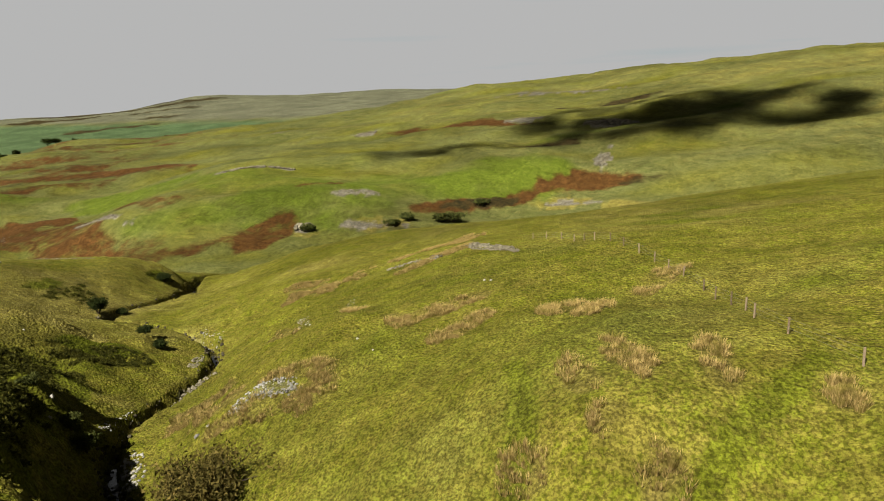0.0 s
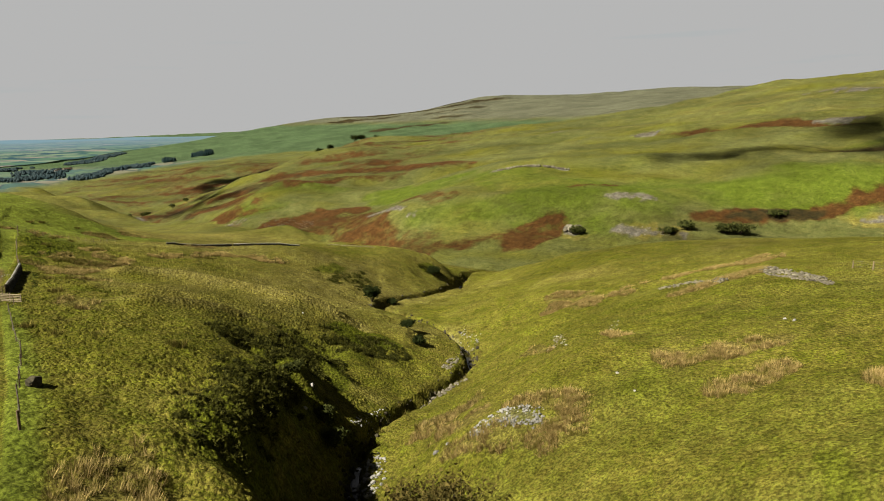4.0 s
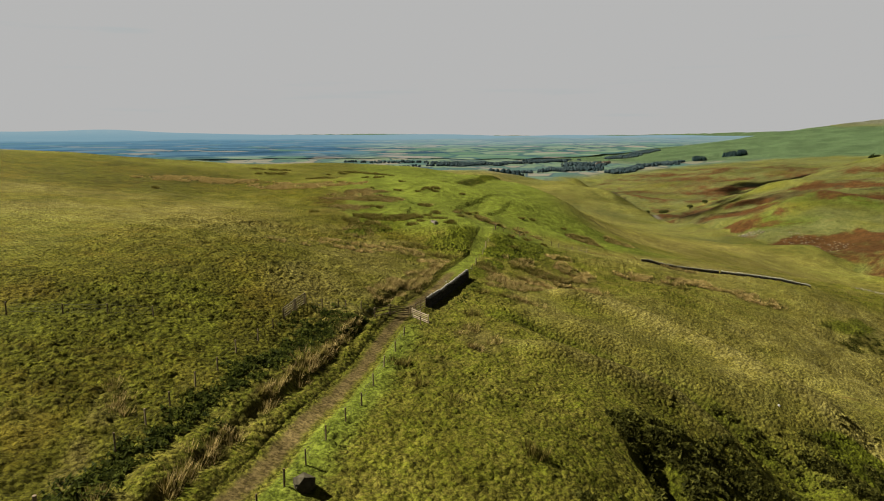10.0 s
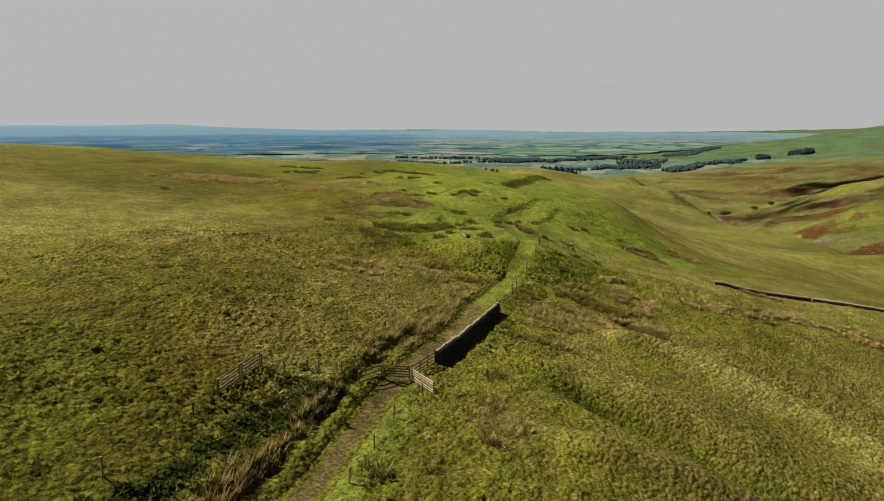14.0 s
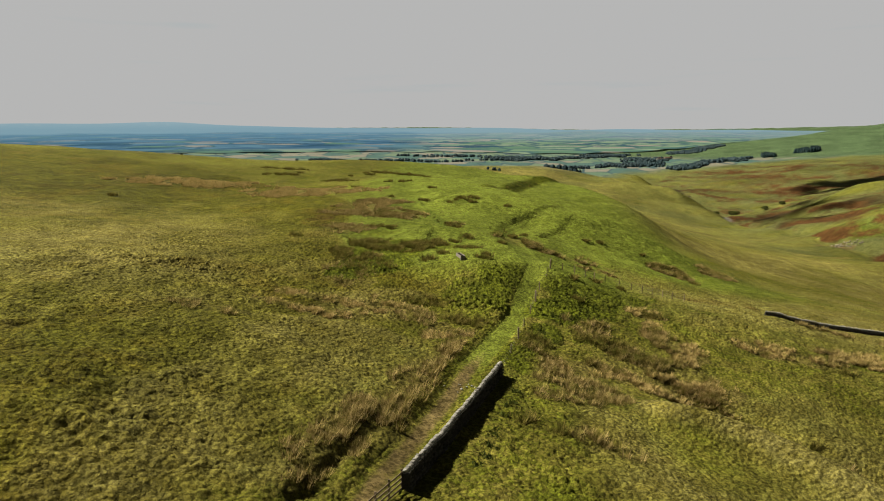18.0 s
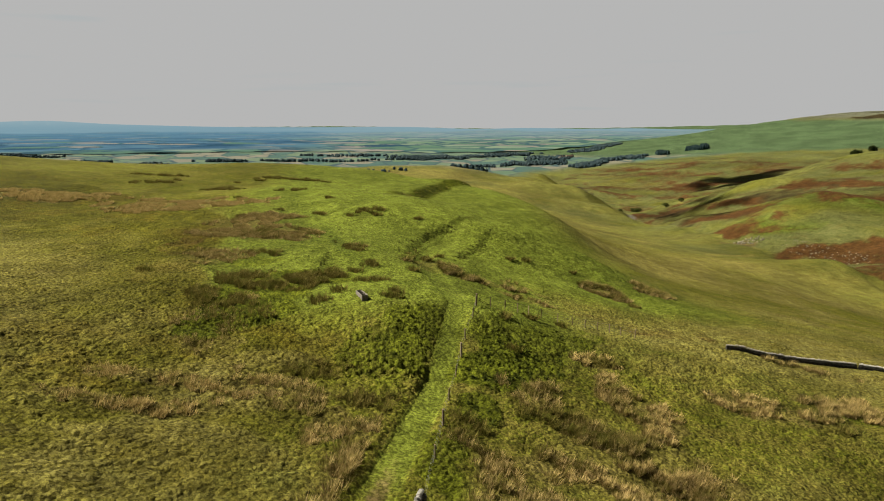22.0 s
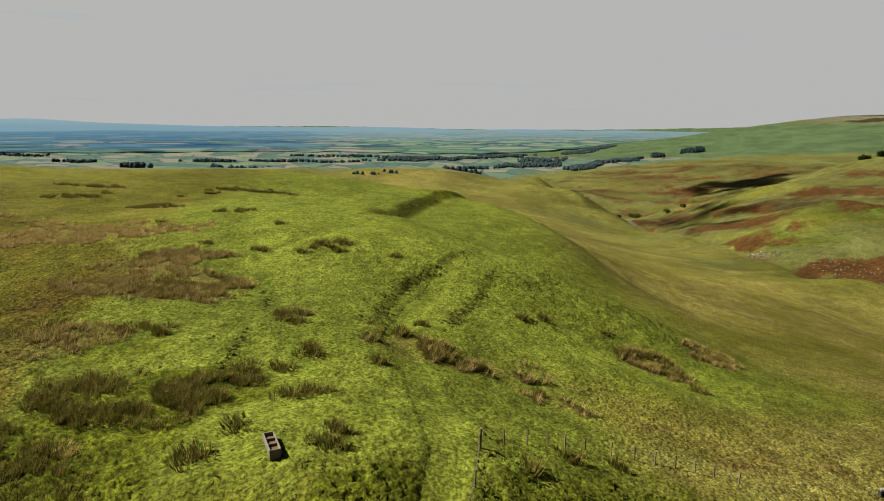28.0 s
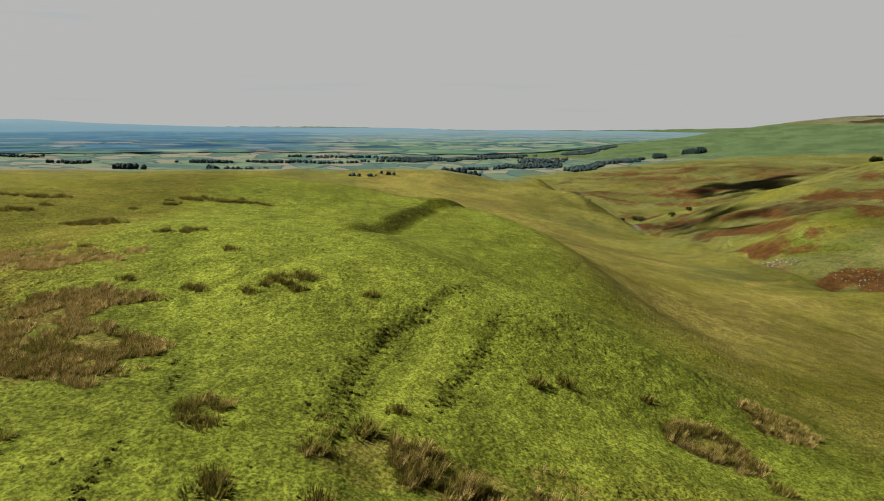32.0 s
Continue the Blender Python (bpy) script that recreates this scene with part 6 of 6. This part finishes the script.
def farm_house(x, y, turn, long, label):
    thing = holder("farm_house", x, y, ground_z(x, y) - 0.3, turn)
    w, h, r = 3.6, 5.5, 2.6
    bm = bmesh.new()
    v = [bm.verts.new(p) for p in ((-long, -w, 0), (long, -w, 0), (long, w, 0), (-long, w, 0), (-long, -w, h), (long, -w, h), (long, w, h), (-long, w, h), (-long, 0, h + r), (long, 0, h + r))]
    for f in ((3, 2, 1, 0), (0, 1, 5, 4), (2, 3, 7, 6), (1, 2, 6, 9, 5), (3, 0, 4, 8, 7)):
        bm.faces.new([v[i] for i in f])
    part("wall", bm, pale_stone_mat, thing)
    for side in (-1, 1):
        bm = bmesh.new()
        q = [bm.verts.new(p) for p in ((-long - 0.3, side * (w + 0.3), h - 0.25), (long + 0.3, side * (w + 0.3), h - 0.25), (long + 0.3, 0, h + r + 0.1), (-long - 0.3, 0, h + r + 0.1))]
        f = bm.faces.new(q)
        bmesh.ops.solidify(bm, geom=[f], thickness=0.2)
        part("roof", bm, roof_mat, thing)
    bm = bmesh.new()
    beam(bm, (long - 0.6, 0, h + r - 0.5), (long - 0.6, 0, h + r + 1.4), 0.9, 0.7)
    part("chimney", bm, stone_mat, thing)
    return tagged(thing, label, "house", "far farm houses")


roof_mat = plain_material("roof slates", (0.0576, 0.0360, 0.0264), (0.1056, 0.0672, 0.0480), 0.8, 1.0)
for x, y, turn, long in ((647, 2060, 20, 9), (668, 2082, 80, 8), (684, 2095, 10, 10), (660, 2100, 40, 7), (702, 2120, 60, 8)):
    farm_house(x, y, turn, long, "far stone farmhouse with a brown roof among trees")


def far_hills():
    """The blue country and hills along the horizon, beyond all that shifts: self-glowing, haze painted in."""
    m = bpy.data.materials.new("glowing country with painted haze")
    m.use_nodes = True
    t = m.node_tree
    t.nodes.clear()
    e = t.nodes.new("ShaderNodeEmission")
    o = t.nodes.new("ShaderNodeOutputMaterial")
    # the plan of that country, seen at a low angle from the moor
    sub = t.nodes.new("ShaderNodeVectorMath")
    sub.operation = "SUBTRACT"
    sub.inputs[1].default_value = (5, 40, 20)
    t.links.new(t.nodes.new("ShaderNodeNewGeometry").outputs["Position"], sub.inputs[0])
    pos = t.nodes.new("ShaderNodeSeparateXYZ")
    t.links.new(sub.outputs[0], pos.inputs[0])
    sink = n_math(t, "MAXIMUM", n_math(t, "MULTIPLY", pos.outputs["Z"], -1.0), 16.0)
    away = n_math(t, "DIVIDE", 150.0, sink)
    plan = t.nodes.new("ShaderNodeCombineXYZ")
    t.links.new(n_math(t, "MULTIPLY", pos.outputs["X"], away), plan.inputs[0])
    t.links.new(n_math(t, "MULTIPLY", pos.outputs["Y"], away), plan.inputs[1])
    at = plan.outputs[0]
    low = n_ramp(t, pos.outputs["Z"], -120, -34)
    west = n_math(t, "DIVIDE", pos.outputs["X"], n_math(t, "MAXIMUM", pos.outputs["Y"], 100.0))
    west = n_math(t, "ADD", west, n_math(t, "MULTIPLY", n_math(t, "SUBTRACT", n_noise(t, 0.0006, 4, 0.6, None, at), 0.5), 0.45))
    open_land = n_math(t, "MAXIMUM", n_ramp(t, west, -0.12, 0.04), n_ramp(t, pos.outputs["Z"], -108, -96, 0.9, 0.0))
    field, rim = t.nodes.new("ShaderNodeTexVoronoi"), t.nodes.new("ShaderNodeTexVoronoi")
    rim.feature = "DISTANCE_TO_EDGE"
    for v in (field, rim):
        v.inputs["Scale"].default_value = 0.0042
        t.links.new(at, v.inputs["Vector"])
    kind = t.nodes.new("ShaderNodeSeparateColor")
    t.links.new(field.outputs["Color"], kind.inputs[0])
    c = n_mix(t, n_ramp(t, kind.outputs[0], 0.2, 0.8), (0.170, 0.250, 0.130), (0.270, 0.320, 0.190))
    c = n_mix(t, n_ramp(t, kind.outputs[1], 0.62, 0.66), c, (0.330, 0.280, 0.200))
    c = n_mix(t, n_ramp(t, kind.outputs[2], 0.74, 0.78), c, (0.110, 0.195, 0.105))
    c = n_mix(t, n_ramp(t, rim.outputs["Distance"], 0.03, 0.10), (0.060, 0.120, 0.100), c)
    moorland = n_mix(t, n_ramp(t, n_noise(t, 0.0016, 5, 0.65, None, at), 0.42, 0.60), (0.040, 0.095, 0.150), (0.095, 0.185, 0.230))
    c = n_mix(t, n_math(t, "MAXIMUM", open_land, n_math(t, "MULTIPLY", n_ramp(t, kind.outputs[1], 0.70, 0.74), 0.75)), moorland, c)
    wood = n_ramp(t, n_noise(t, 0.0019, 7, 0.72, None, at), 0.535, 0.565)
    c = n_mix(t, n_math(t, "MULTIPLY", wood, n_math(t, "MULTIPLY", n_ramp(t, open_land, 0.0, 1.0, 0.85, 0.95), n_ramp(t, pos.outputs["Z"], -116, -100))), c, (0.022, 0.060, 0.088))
    # painted haze: blue mixed into the colours, more towards the horizon
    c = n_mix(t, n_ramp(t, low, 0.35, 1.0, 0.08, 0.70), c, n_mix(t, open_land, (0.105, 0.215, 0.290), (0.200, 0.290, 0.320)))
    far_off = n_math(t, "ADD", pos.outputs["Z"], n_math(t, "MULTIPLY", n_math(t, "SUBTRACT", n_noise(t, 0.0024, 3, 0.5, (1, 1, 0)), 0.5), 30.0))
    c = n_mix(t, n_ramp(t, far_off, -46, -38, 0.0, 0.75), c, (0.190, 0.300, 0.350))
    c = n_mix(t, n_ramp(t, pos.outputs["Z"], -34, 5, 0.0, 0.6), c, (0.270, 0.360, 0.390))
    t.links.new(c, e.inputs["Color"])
    # the whole sheet gives off its painted colours, with no lamp there
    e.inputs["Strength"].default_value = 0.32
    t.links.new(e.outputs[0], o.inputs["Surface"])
    deg = np.linspace(-80, 46, 260)
    az = np.radians(deg)
    r = 2560 + 500 * bump(deg, 6, 26)
    x, y = r * np.sin(az), 40 + r * np.cos(az)
    top = 20 + r / 4640 * (-54 + 38 * np.exp(-((deg + 25) / 13) ** 2) + 9 * np.exp(-((deg + 22) / 3) ** 2) + 14 * np.exp(-((deg + 36) / 7) ** 2) + 8 * np.exp(-((deg - 2) / 5) ** 2) + 5 * value_noise(x, y, 240, 81))
    v = np.concatenate([np.column_stack([x, y, np.full(len(x), -150.0)]), np.column_stack([x, y, top])])
    n = len(x)
    f = [(i, i + 1, n + i + 1, n + i) for i in range(n - 1)]
    return tagged(from_arrays("backdrop", v, f, m), "glowing backdrop of distant country and hills along the horizon, blue haze painted in", "hills", kind="structure")


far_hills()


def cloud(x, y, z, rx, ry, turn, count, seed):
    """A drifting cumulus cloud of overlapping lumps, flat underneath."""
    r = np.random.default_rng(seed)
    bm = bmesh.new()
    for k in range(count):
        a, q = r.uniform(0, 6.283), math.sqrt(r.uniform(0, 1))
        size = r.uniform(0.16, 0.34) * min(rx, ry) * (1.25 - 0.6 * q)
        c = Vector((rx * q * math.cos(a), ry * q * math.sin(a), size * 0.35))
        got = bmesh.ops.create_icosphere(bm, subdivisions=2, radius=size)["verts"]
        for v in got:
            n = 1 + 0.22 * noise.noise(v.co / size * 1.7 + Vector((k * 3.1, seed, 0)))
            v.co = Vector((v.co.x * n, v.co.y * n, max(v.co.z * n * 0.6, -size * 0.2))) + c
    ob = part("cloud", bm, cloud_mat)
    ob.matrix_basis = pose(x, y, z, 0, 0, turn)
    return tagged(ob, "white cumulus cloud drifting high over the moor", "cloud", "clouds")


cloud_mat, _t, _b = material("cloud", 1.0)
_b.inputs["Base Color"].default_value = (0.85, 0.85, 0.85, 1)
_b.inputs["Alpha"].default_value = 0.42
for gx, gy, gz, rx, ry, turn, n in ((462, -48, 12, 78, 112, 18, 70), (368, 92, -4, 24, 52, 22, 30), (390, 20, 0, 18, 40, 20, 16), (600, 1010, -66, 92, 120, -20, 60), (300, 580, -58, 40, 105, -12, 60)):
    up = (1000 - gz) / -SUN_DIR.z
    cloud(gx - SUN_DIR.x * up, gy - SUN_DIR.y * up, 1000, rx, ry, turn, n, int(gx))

# ---- dry-stone walls, stone by stone ----
dry_wall((-1.5, 42.4), (5.4, 62.5), 1.2, "grey dry-stone wall along the earth track, shaded side dark", True)
dry_wall((46.3, 101.4), (62.0, 99.2), 0.6, "long low dry-stone wall across the grassy slope", False)
dry_wall((62.3, 99.1), (77.5, 92.2), 0.6, "low dry-stone wall running on down the grassy slope", False)
